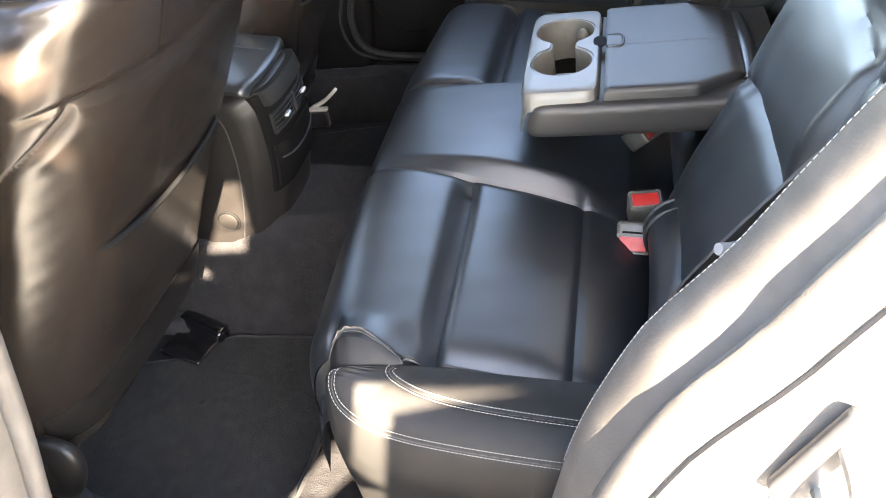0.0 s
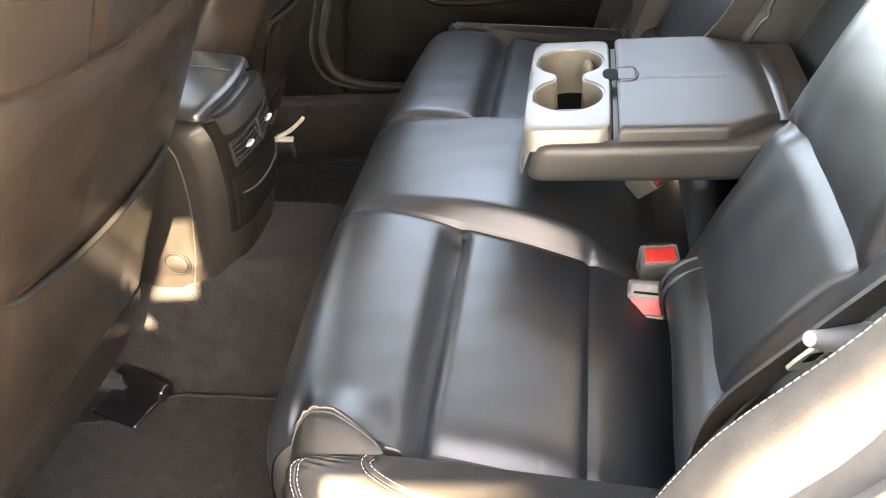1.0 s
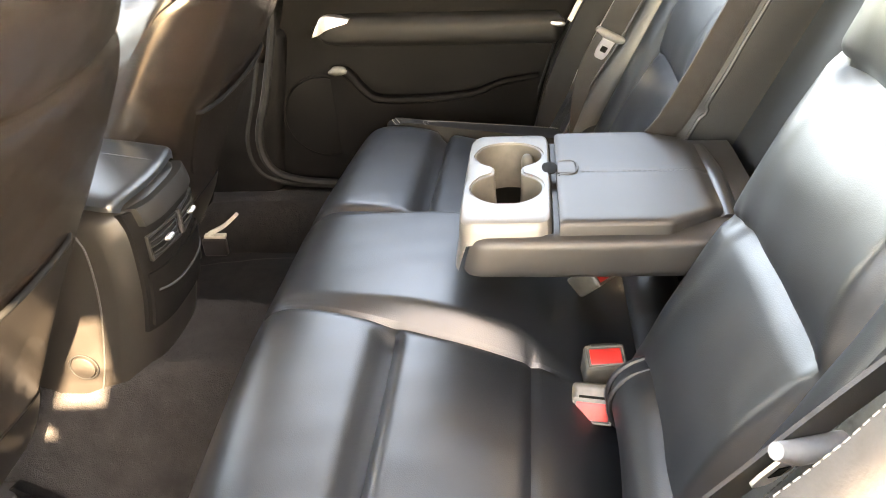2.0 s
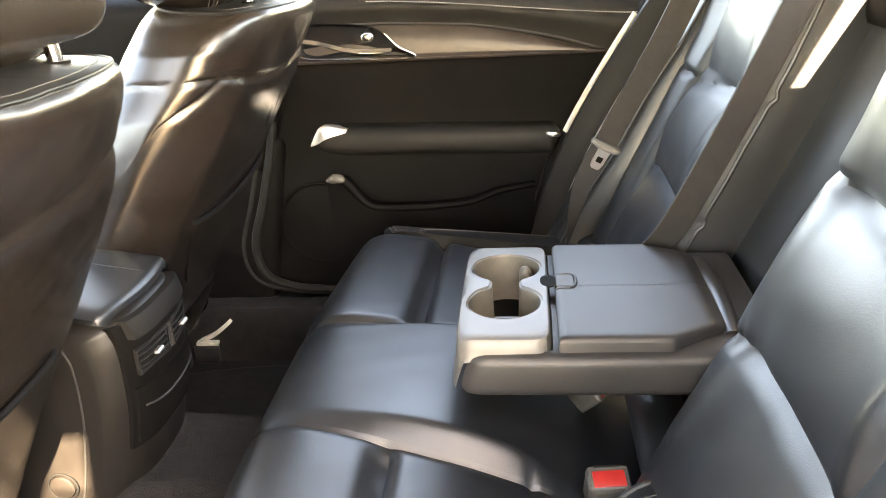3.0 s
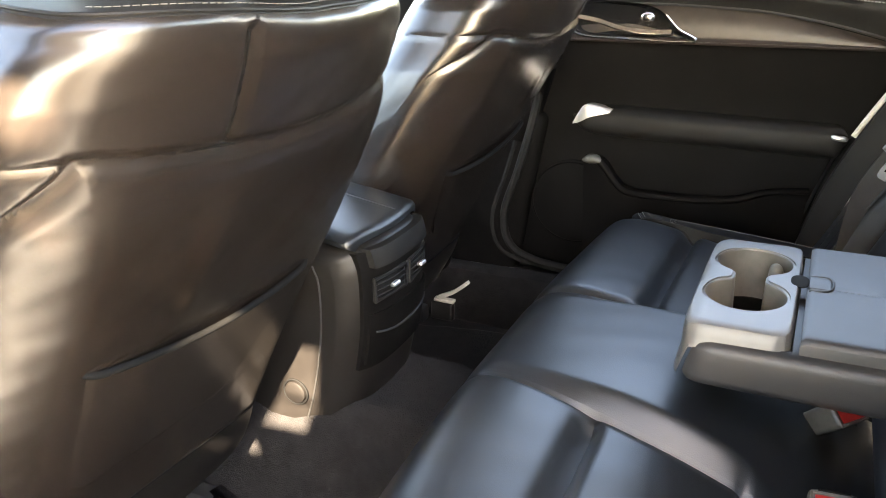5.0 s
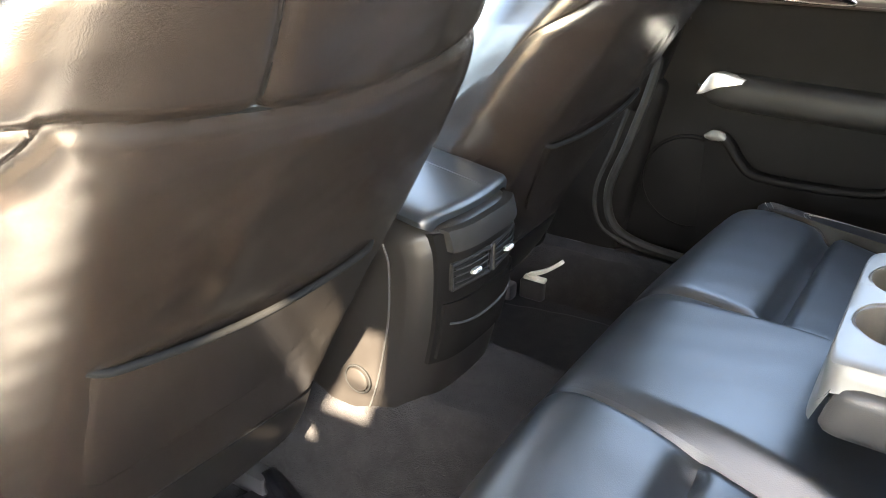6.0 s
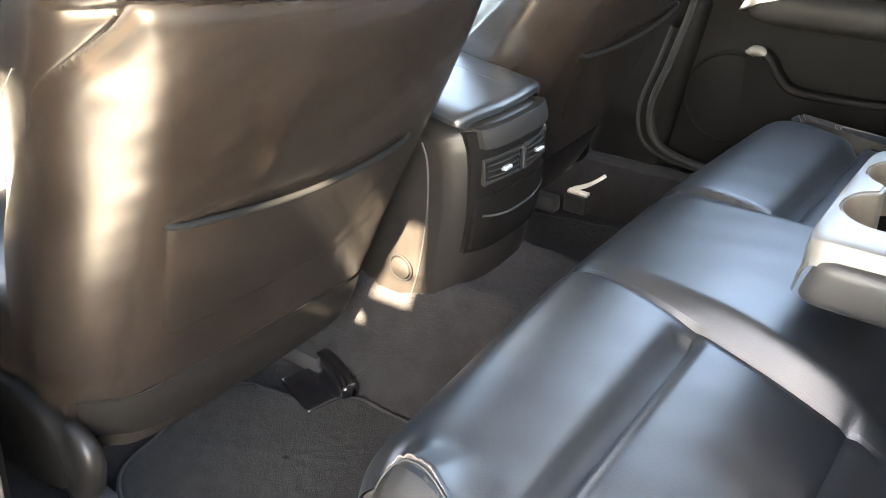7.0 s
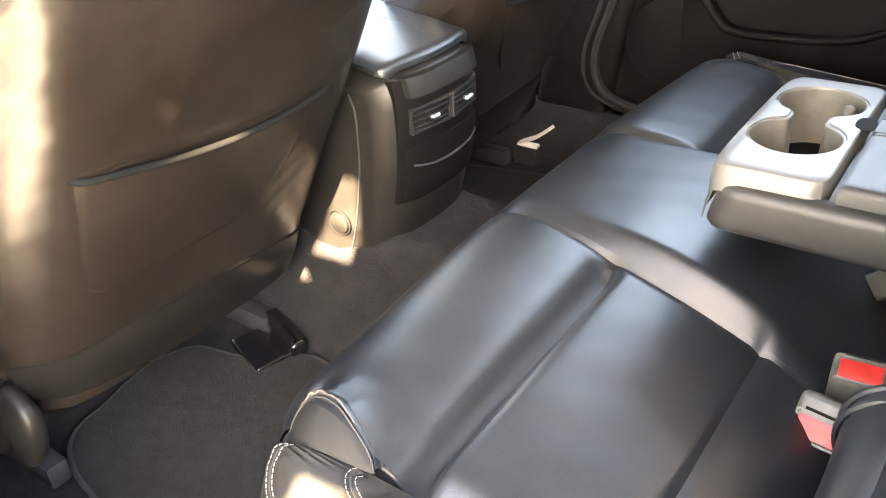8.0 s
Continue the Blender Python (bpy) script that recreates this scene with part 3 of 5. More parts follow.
    # worn, puckered corner: a smooth face under an arched, split seam
    a = np.linspace(0, 1, 60)[:, None]
    b = np.linspace(0, 1, 24)[None]
    top = curve([(0.203, -0.500, 0.296), (0.208, -0.494, 0.317), (0.216, -0.487, 0.334), (0.228, -0.481, 0.3435), (0.246, -0.480, 0.342), (0.264, -0.484, 0.331), (0.279, -0.489, 0.318), (0.287, -0.496, 0.311)], 60)
    top = forward(top)
    low = curve([(0.207, -0.5115, 0.288), (0.213, -0.5135, 0.301), (0.224, -0.5115, 0.3135), (0.240, -0.5085, 0.3180), (0.257, -0.5045, 0.316), (0.272, -0.501, 0.3125), (0.282, -0.4985, 0.310), (0.2875, -0.4965, 0.3095)], 60)
    low = forward(low)
    p = top[:, None] * (1 - b[..., None]) + low[:, None] * b[..., None]
    puff = 0.0022 * np.sin(b * np.pi) * np.sin(a * np.pi) + 0.0006 * np.sin(44 * a + 3 * b) * (1 - b) ** 2 * step(0.6, 0.4, a)
    p = p + np.stack([-0.2 * puff, -0.7 * puff, 0.6 * puff], -1)
    k = np.arange(60)
    fray = 0.0032 * np.abs(np.sin(k * 0.55)) * np.exp(-(((k - 24) / 9.0) ** 2)) + 0.0025 * np.exp(-(((k - 34) / 1.4) ** 2)) + 0.0016 * np.exp(-(((k - 20) / 1.0) ** 2))
    worn = part("worn_corner", Geo().grid(p), LEATHER_END, seat, "puckered worn leather corner with a split seam")
    part("split_seam", Geo().tube(top + (0, -0.0012, 0.0004), 0.0009, 6), SEAM, worn)
    lip_a = top + np.c_[np.zeros(60), np.full(60, 0.0010), 0.0012 + fray]
    lip_b = top + np.c_[np.zeros(60), np.full(60, 0.0045), 0.0004 + 0.6 * fray]
    lip_c = top + np.c_[np.zeros(60), np.full(60, 0.010), np.full(60, -0.004)]
    part("frayed_seam", Geo().grid(np.stack([top + (0, -0.0002, -0.0015), lip_a, lip_b, lip_c], 1)), LEATHER, worn, "frayed leather seam")
    thin = np.interp(k, [6, 12, 34, 42], [0.0002, 0.0011, 0.0009, 0.0002]) * (0.75 + 0.35 * np.sin(k * 1.9))
    part("bare_edge", Geo().tube((lip_a + (0, 0.0004, 0.0004))[6:43], thin[6:43], 6), FRAYED, worn, "pale bare edge of the split seam")


bench_cushion()


# ---- rear backrests ----
def rear_backrest(side):
    seat = BENCH
    n, k = 110, 100
    z = np.linspace(0.20, 0.84, n)[:, None]
    y = np.linspace(0.142, 0.505, k)[None]
    base = 0.574 + (z - 0.27) * 0.47 - 0.10 * step(0.55, 0.9, z) * (z - 0.55)
    ins = step(0.425, 0.395, y)
    bol = 0.020 * np.exp(-(((y - 0.468) / 0.038) ** 2)) + 0.010 * np.exp(-(((y - 0.165) / 0.03) ** 2))
    puff = sum(0.020 * np.sin(np.clip((z - a) / (b - a), 0, 1) * np.pi) ** 0.8 for a, b in ((0.255, 0.458), (0.458, 0.612), (0.612, 0.80)))
    line1 = z - (0.458 + 0.10 * (y - 0.28) * (0.35 - y))
    line2 = z - (0.612 - 0.10 * (y - 0.2))
    side_line = y - (0.41 + 0.012 * np.sin((z - 0.3) * 9))
    crease = 0.006 * (np.exp(-((line1 / 0.006) ** 2)) + np.exp(-((line2 / 0.006) ** 2))) * ins
    pucker = 0.0016 * np.sin(y * 260) * np.exp(-((line1 / 0.022) ** 2)) * step(0.22, 0.15, y)
    shoulder = 0.006 * np.exp(-(((z - 0.60 - 0.25 * (y - 0.45)) / 0.005) ** 2)) * step(0.41, 0.43, y)
    x = base - bol - puff * ins * step(0.140, 0.20, y) - 0.006 * (1 - ins) + crease + pucker + 0.012 * np.exp(-((side_line / 0.009) ** 2)) * step(0.27, 0.32, z) + shoulder
    x = x + 0.03 * step(0.485, 0.505, y) ** 2 + 0.022 * step(0.158, 0.142, y) ** 2 + 0.05 * step(0.24, 0.20, z) ** 2 + 0.0012 * ripple(y * 1.4, z * 1.4, 2.0)
    p = np.stack([x, -y + 0 * x, z + 0 * x], -1)
    part("backrest", Geo().grid(p).mirror(side > 0), LEATHER, seat)
    # side faces give it its thickness
    inner = p[:, 0]
    s = np.stack([inner, inner + (0.05, 0.003, 0), inner + (0.11, 0.003, 0)], 1)
    part("inner_side", Geo().grid(s).mirror(side > 0), LEATHER, seat)
    outer = p[:, -1]
    s = np.stack([outer, outer + (0.02, -0.012, 0), outer + (0.09, -0.015, 0)], 1)
    part("outer_side", Geo().grid(s).mirror(side > 0), LEATHER, seat)
    sew = Geo()
    zz = z[8:, 0]
    sew.stitches(np.c_[np.interp(zz, z[:, 0], x[:, 92]) - 0.0008, np.full(len(zz), -y[0, 92]), zz])
    part("stitching", sew.mirror(side > 0), SEAM, seat)
    part("piping", Geo().tube(inner + (0.003, 0.001, 0), 0.003, 6).mirror(side > 0), LEATHER, seat)
    # outer side cushion beside the door opening
    zl = np.linspace(0.15, 0.84, 60)
    xl = np.interp(zl, [0.147, 0.20, 0.355, 0.42, 0.493, 0.614, 0.72, 0.84], [0.45, 0.468, 0.544, 0.585, 0.625, 0.694, 0.755, 0.82])
    xl = np.convolve(np.r_[[xl[0]] * 4, xl, [xl[-1]] * 4], np.ones(9) / 9, "valid")
    rows = []
    near_face = ((0.075, 0.492), (0.035, 0.490), (0.012, 0.494), (0.003, 0.503), (0.001, 0.522), (0.009, 0.555), (0.022, 0.592), (0.038, 0.622), (0.058, 0.645), (0.08, 0.652))
    far_face = ((0.075, 0.492), (0.035, 0.490), (0.012, 0.494), (0.002, 0.504), (-0.003, 0.525), (-0.006, 0.56), (-0.008, 0.60), (-0.004, 0.630), (0.012, 0.648), (0.04, 0.652))
    for dx, yv in near_face if side < 0 else far_face:
        rows.append(np.c_[xl + dx, -yv + 0.002 * np.sin(zl * 30 + yv * 40), zl - dx * 0.5 + 0.002 * np.sin(zl * 37)])
    side_ob = part("side_cushion", Geo().grid(np.array(rows)).mirror(side > 0), LEATHER, seat, "smooth leather side cushion beside the door")
    part("piping", Geo().tube(rows[3] - (0.001, 0, 0), 0.0024, 6).mirror(side > 0), LEATHER, side_ob)
    for k in (4, 5):
        part("stitching", Geo().stitches(rows[k][3:] - (0.0022, 0, 0), 0.006, 0.004, 0.0006).mirror(side > 0), SEAM, side_ob)
    # rounded roll along the foot
    ends = np.linspace(0, 1, 40)
    rad = 0.0455 * np.minimum(1, np.sqrt(np.clip(1 - (1 - np.clip(ends / 0.10, 0, 1)) ** 2, 0.02, 1)))
    line = np.c_[0.582 + 0.004 * np.sin(ends * 5), -0.172 - 0.33 * ends, 0.262 + 0.003 * np.sin(ends * 7)]
    roll_ob = part("foot_roll", Geo().tube(line, rad, 24).mirror(side > 0), LEATHER, seat, "rounded leather roll along the foot of the backrest")
    t = np.linspace(0, 2 * np.pi, 40)
    for at in (-0.196, -0.216):
        ring = np.c_[0.582 + 0.0458 * np.cos(t), np.full(40, at) + 0.004 * np.cos(t), 0.262 + 0.0458 * np.sin(t)]
        part("piping", Geo().tube(ring, 0.0032, 6).mirror(side > 0), LEATHER, roll_ob)


rear_backrest(-1)
rear_backrest(1)
mid_back = Geo()
z = np.linspace(0.22, 0.84, 40)[:, None]
y = np.linspace(-0.15, 0.15, 30)[None]
mid_back.grid(np.stack([0.665 + (z - 0.27) * 0.47 + 0.008 * np.cos(y * 20) + 0 * y, y + 0 * z, z + 0 * y], -1))
mid_back.tube(np.c_[np.full(20, 0.615), np.linspace(-0.135, 0.135, 20), np.full(20, 0.245)], 0.036, 20)
part("armrest_recess", mid_back, LEATHER, BENCH, "dark recess behind the lowered armrest")


# ---- armrest with cup holders ----
def armrest():
    arm = thing("fold_down_armrest", (0.55, 0, 0.37), "lowered black leather armrest with a silver cup holder panel", "armrest")
    base = Geo()
    la = np.linspace(0, 2 * np.pi, 72, endpoint=False)
    xs = np.linspace(0, 1, 46)
    rows = []
    for s in xs:
        x = 0.376 + s * 0.335
        nose = np.clip(s / 0.06, 0, 1) ** 0.5
        hw = 0.140 * (0.955 + 0.045 * nose) + 0.003 * np.sin(s * np.pi)
        hz = 0.0285 * (0.86 + 0.14 * nose)
        c, sn = np.cos(la), np.sin(la)
        rows.append(np.c_[np.full(72, x) + 0.012 * (sn < 0) * (-sn) * (1 - nose), hw * np.sign(c) * np.abs(c) ** 0.28, 0.3935 + 0.002 * s + hz * np.sign(sn) * np.abs(sn) ** 0.34])
        rows[-1][:, 0] += 0.016 * np.clip((rows[-1][:, 2] - 0.367) / 0.05, 0, 1) * max(0.0, 1 - s / 0.16)
    first, last = rows[0].mean(0), rows[-1].mean(0)
    rows = [first + (rows[0] - first) * 0.02] + rows + [last + (rows[-1] - last) * 0.02]
    rows = np.array(rows)
    under_cups = (rows[..., 0] > 0.385) & (rows[..., 0] < 0.474) & (np.abs(rows[..., 1]) < 0.128) & (rows[..., 2] > 0.39)
    rows[..., 2] = np.where(under_cups, 0.3705, rows[..., 2])
    base.grid(rows, ring_v=True)
    part("padded_base", base, LEATHER_MATTE, arm)
    # lid
    lid = Geo()
    u = np.linspace(0, 1, 40)[:, None]
    v = np.sin(np.linspace(-1, 1, 81) * np.pi / 2)[None]
    x = 0.486 + u * 0.176
    hw = 0.131 - 0.036 * np.clip((u - 0.66) / 0.34, 0, 1)
    hw = hw + 0 * v
    yv = hw * v
    drop = 0.006 * (np.abs(v) ** 50) + 0.003 * np.maximum(0, (0.03 - u) / 0.03) ** 2 + 0.006 * step(0.90, 1.0, u)
    zt = 0.4375 - drop + groove(v * 0.129 + 0.0 * u, 0.0020, 0.0012) * step(0.1, 0.14, u) + 0.0004 * ripple(x, yv, 3) - 0.0012 * (v**2)
    top = np.stack([x + 0 * v, yv, zt], -1)
    lid.grid(top)
    border = np.vstack([top[0], top[1:, -1], top[-1, ::-1][1:], top[::-1, 0][1:-1]])
    low = border.copy()
    low[:, 2] = 0.403
    lid.grid(np.stack([border, low]), ring_v=True)
    lid_ob = part("lid", lid, LEATHER_MATTE, arm, "padded leather lid with a sewn middle line", 50)
    sew = Geo().stitches(np.c_[np.linspace(0.515, 0.65, 30), np.full(30, -0.0035), np.full(30, 0.4372)], 0.006, 0.004, 0.0004)
    part("stitching", sew, SEAM, lid_ob)
    hinge = Geo().tube(curve([(0.668, -0.10, 0.415), (0.672, 0.0, 0.42), (0.668, 0.10, 0.415)], 14), 0.013, 10)
    part("hinge_cover", hinge, HARD_PLASTIC, arm, "black hinge cover")
    latch = Geo()
    latch.box((0.498, 0.010, 0.4362), (0.022, 0.034, 0.004), 0.0018, (0, 0, 0), 3)
    part("latch", latch, LEATHER_MATTE, arm, "black lid latch")
    # No dent here: a flat black disc gives the recess its shade.
    part("latch_shade", Geo().pillow((0.4775, 0.010, 0.4366), (0.0100, 0.0175, 0.0014), (3, 2.4), (0, 0, 0), (12, 28)), DEEP, arm, "finger recess, a black disc in place of shade")
    rim = curve([(0.488, 0.028, 0.4385), (0.503, 0.027, 0.440), (0.510, 0.018, 0.4405), (0.510, -0.004, 0.4405), (0.503, -0.012, 0.440), (0.488, -0.013, 0.4385)], 24)
    part("latch_rim", Geo().tube(rim + (0, 0.001, -0.0022), 0.0016, 6), SEAM, arm)
    # cup holder panel: two round wells joined by a slot
    cx, cy = 0.427, 0.0
    hx, hy, rad, off, slot = 0.4275, 0.006, 0.0415, 0.0485, 0.0165
    open_half = math.asin(slot / rad)
    arc = np.linspace(-np.pi / 2 + open_half, 1.5 * np.pi - open_half, 61)
    far_arc = np.c_[hx + rad * np.cos(arc), hy + off + rad * np.sin(arc)]
    near_arc = np.c_[hx - rad * np.cos(arc), hy - off - rad * np.sin(arc)]
    bridge = np.linspace(0, 1, 7)[1:-1, None]
    hole = np.vstack([far_arc, far_arc[-1] + (near_arc[0] - far_arc[-1]) * bridge, near_arc, near_arc[-1] + (far_arc[0] - near_arc[-1]) * bridge])
    n = len(hole)
    for _ in range(2):
        hole = (np.roll(hole, 1, 0) + 2 * hole + np.roll(hole, -1, 0)) / 4
    mid = np.array([hx, hy])
    tang = np.roll(hole, -1, 0) - np.roll(hole, 1, 0)
    outward = np.c_[tang[:, 1], -tang[:, 0]] / np.linalg.norm(tang, axis=1)[:, None]
    way = (hole - mid) / np.linalg.norm(hole - mid, axis=1)[:, None]
    def rim_at(half_x, half_y, power):
        out = []
        for w in way:
            lo, hi = 0.0, 0.3
            for _ in range(30):
                r = (lo + hi) / 2
                q = mid + r * w - (cx, cy)
                if (abs(q[0]) / half_x) ** power + (abs(q[1]) / half_y) ** power < 1:
                    lo = r
                else:
                    hi = r
            out.append(mid + lo * w)
        return np.array(out)
    def top_z(q):
        return 0.4375 - 0.003 * (q[:, 1] / 0.12) ** 2 - 0.004 * step(0.395, 0.375, q[:, 0])
    panel = Geo()
    lip = hole + outward * 0.0028
    edge = rim_at(0.0485, 0.1240, 11)
    rings = [np.c_[lip, top_z(lip)]]
    for k in np.linspace(0, 1, 6)[1:]:
        q = lip + (edge - lip) * k
        rings.append(np.c_[q, top_z(q)])
    for hw, hl, drop in ((0.0500, 0.1275, 0.0012), (0.0508, 0.1295, 0.0042), (0.0515, 0.1315, 0.012), (0.0520, 0.1330, 0.0205)):
        q = rim_at(hw, hl, 11)
        rings.append(np.c_[q, top_z(q) - drop - (0.016 * step(0.386, 0.378, q[:, 0]) if drop > 0.02 else 0)])
    for half, low in ((0.0550, 0.020), (0.0580, 0.037)):
        q = rim_at(half, 0.1345, 11)
        nose = np.clip((0.384 - q[:, 0]) / 0.010, 0, 1)
        rings.append(np.c_[q[:, 0], q[:, 1] * (1 - 0.065 * nose * low / 0.037), top_z(q) - 0.0235 - low * nose])
    panel.grid(np.array(rings), ring_v=True)
    rings = [np.c_[lip, top_z(lip)], np.c_[lip - outward * 0.0006, top_z(lip) - 0.0016], np.c_[hole, np.full(n, 0.4352)], np.c_[hole - outward * 0.0006, np.full(n, 0.4338)]]
    panel.grid(np.array(rings), ring_v=True)
    panel_ob = part("cup_panel", panel, SILVER, arm, "satin silver cup holder panel", 30)
    well = [np.c_[hole - outward * k, np.full(n, zz)] for k, zz in ((0.0005, 0.434), (0.0008, 0.42), (0.0022, 0.378), (0.0045, 0.3745))]
    well += [np.c_[mid + (hole - mid) * k, np.full(n, 0.374)] for k in (0.8, 0.4, 0.01)]
    part("cup_well", Geo().grid(np.array(well[:4]), ring_v=True), CUP_GREY, panel_ob, "pale grey cup well wall")
    # Floor coloured black to imitate the shade of a deeper well.
    part("well_floor", Geo().grid(np.array(well[3:]), ring_v=True), DEEP, panel_ob, "floor of the wells, black for the shade of deeper ones")
    for px, py, tilt in ((0.452, 0.072, -10), (0.455, -0.066, 10)):
        part("grip_tab", Geo().pillow((px, py, 0.410), (0.008, 0.009, 0.019), (2.6, 2.6), (tilt, 0, 35), (12, 16)), CUP_GREY, panel_ob, "small sprung cup grip")
    part("cross_bar", Geo().box((hx, hy, 0.384), (0.030, 0.006, 0.014), 0.001), HARD_PLASTIC, panel_ob)


armrest()


# ---- belts and buckles ----
def buckle(centre, yaw, tilt, label, wide=0.032, low=0.0):
    b = thing("belt_buckle", centre, label, "seat belt buckle", "rear belt buckles")
    x, y, z = centre
    m = pose(x, y, z, 0, tilt, yaw)
    def place(geo):
        geo.v = [v @ np.array(m)[:3, :3].T + np.array(m)[:3, 3] for v in geo.v]
        return geo
    part("body", place(Geo().box((0, 0, -0.025), (wide, 0.047, 0.064), 0.007, (0, 0, 0), 3)), BUCKLE, b)
    part("button", place(Geo().box((0.002 + low, 0, 0.0055), (0.020, 0.036, 0.005), 0.002)), RED, b, "bright release button")
    rim = np.array([(a + low, c, 0.0055) for a, c in ((-0.0112, -0.0205), (0.0140, -0.0205), (0.0140, 0.0205), (-0.0112, 0.0205), (-0.0112, -0.0205))])
    part("rim", place(Geo().tube(rim, 0.0020, 6)), BUCKLE, b)
    part("slot", place(Geo().box((low - 0.0135, 0, 0.0068), (0.0030, 0.030, 0.0010), 0.0004)), DEEP, b, "dark tongue slot")
    s = curve([(0, 0, -0.05), (0.012, 0, -0.075), (0.035, 0, -0.095)], 8)
    part("stalk", place(Geo().strap(s, (0, 0.017, 0), 0.003)), WEBBING, b)


buckle((0.538, -0.144, 0.268), -84, 22, "black buckle with a red button on the rear bench")
buckle((0.522, -0.190, 0.240), -98, 52, "tipped black buckle with a red button on the bench", 0.044, 0.007)
buckle((0.548, 0.056, 0.262), -40, 45, "black buckle with a red button under the armrest")
buckle((0.548, 0.180, 0.255), -80, -20, "black buckle with a red button beside the backrest")


def seat_belt(pts, wide, tongue_at, label):
    b = thing("seat_belt", pts[-1], label, "seat belt", "rear seat belts")
    line = curve(pts, 40)
    part("webbing", Geo().strap(line, wide, 0.0013), WEBBING, b)
    i = int(tongue_at * 39)
    c, d = line[i], line[i + 1] - line[i]
    d /= np.linalg.norm(d)
    w = np.array(wide) / np.linalg.norm(wide)
    w -= d * (w @ d)
    w /= np.linalg.norm(w)
    nrm = np.cross(d, w)
    nrm *= -np.sign(nrm[1])
    to = lambda u, v, h: c + u * w + v * d + h * nrm  # noqa: E731
    head = Geo().tube([to(-0.030, -0.002, 0.006), to(-0.013, 0, 0.008), to(0.013, 0, 0.008), to(0.030, -0.002, 0.006)], [0.005, 0.0075, 0.0075, 0.005], 10)
    part("tongue_head", head, GREY_PLASTIC, b, "grey plastic tongue cover")
    plate = Geo()
    plate.strap(np.array([to(0, q, 0.006) for q in (0.002, 0.014, 0.030, 0.040, 0.043)]), np.array([w * r for r in (0.0125, 0.0115, 0.0115, 0.0095, 0.006)]), 0.0013)
    slot = Geo().strap(np.array([to(0, q, 0.0078) for q in (0.020, 0.030)]), w * 0.0055, 0.0004)
    tongue = part("tongue", plate, BRIGHT_TAB, b, "bright steel latch tongue")
    part("slot", slot, DEEP, tongue)


seat_belt([(0.81, 0.53, 0.90), (0.728, 0.508, 0.737), (0.682, 0.505, 0.639), (0.603, 0.503, 0.490), (0.553, 0.502, 0.385), (0.54, 0.50, 0.24)], (0.0195, 0.005, -0.0122), 0.645, "dark seat belt with a hanging tongue over the backrest")
seat_belt([(0.84, -0.575, 0.90), (0.735, -0.565, 0.71), (0.600, -0.541, 0.505), (0.556, -0.500, 0.38), (0.545, -0.475, 0.24)], (0.0140, 0.0125, -0.0118), 0.50, "dark seat belt with a tongue beside the door opening")
mid_belt = thing("middle_seat_belt", (0.60, 0.15, 0.36), "flat dark middle seat belt beside the armrest", "seat belt", "rear seat belts")
mid_line = curve([(0.80, 0.125, 0.80), (0.722, 0.120, 0.627), (0.681, 0.120, 0.539), (0.640, 0.122, 0.456), (0.605, 0.146, 0.392), (0.59, 0.150, 0.30)], 30)
part("webbing", Geo().strap(mid_line, (0.0175, 0.008, -0.0115), 0.0013), WEBBING, mid_belt)
for edge in (-0.88, 0.88):
    across = np.array((0.0175, 0.008, -0.0115))
    part("edge_weave", Geo().strap(mid_line + across * edge, across * 0.07, 0.0018), WEBBING, mid_belt)


# ---- front seats ----
BACK_POLY = np.polyfit([0.06, 0.13, 0.295, 0.45, 0.56, 0.645, 0.71], [-0.215, -0.190, -0.113, -0.032, 0.036, 0.090, 0.124], 3)
SEAT_Y, SEAT_UP = 0.335, 0.022
BACK_W = lambda z: np.interp(z, [0.06, 0.25, 0.45, 0.60, 0.68, 0.72], [0.210, 0.228, 0.232, 0.228, 0.214, 0.196])  # noqa: E731


def turn_away(a, z):
    """How far the rear side has turned forward: a soft ridge and a straighter flank low down, rounder at the top."""
    n = np.interp(z, [0.10, 0.50, 0.61, 0.70], [2.9, 3.1, 2.6, 2.25])
    round_side = 1 - np.maximum(1 - a**n, 0) ** (1 / n)
    t = (a - 0.75) / 0.25
    ridge = (t + np.sqrt(t * t + 0.07)) / 2.035
    m = 0.55 * step(0.66, 0.58, z)
    return round_side * (1 - m) + ridge * m


def back_point(yy, z, off=0.0, deep=0.095):
    """A point of the backrest's rear side: yy from -1 (outer) to 1 (inner), in a seat on the left."""
    yy, z = np.broadcast_arrays(np.asarray(yy, float), np.asarray(z, float))
    x = np.polyval(BACK_POLY, z) - deep * turn_away(np.abs(yy), z)
    wing = 0.024 * step(0.0, 1.0, yy) * step(0.70, 0.42, z) - 0.010 * step(0.0, 1.0, yy) * step(0.56, 0.74, z)
    wing = wing - 0.024 * step(-0.15, -1.0, yy) * step(0.46, 0.68, z)
    return np.stack([x + off * 0.86, -SEAT_Y + BACK_W(z) * yy + wing, z - off * 0.5], -1)


def top_seam(yy):
    """Height of the seam under the upper back panel: lowest in the middle, higher towards both sides."""
    return 0.624 + 0.021 * np.minimum(np.abs(yy) / 0.8, 1) ** 1.6


SIDE_TURN = curve([(0.25, math.pi + 0.55), (0.40, math.pi + 0.32), (0.50, math.pi + 0.08), (0.55, math.pi - 0.06), (0.590, 2.90), (0.606, 2.75), (0.622, 2.60), (0.645, 2.47), (0.70, 2.40)], 60)


def side_seam(z):
    """Where the seam beside the rear panel runs round the seat at a height, as an angle."""
    return np.interp(z, SIDE_TURN[:, 0], SIDE_TURN[:, 1])


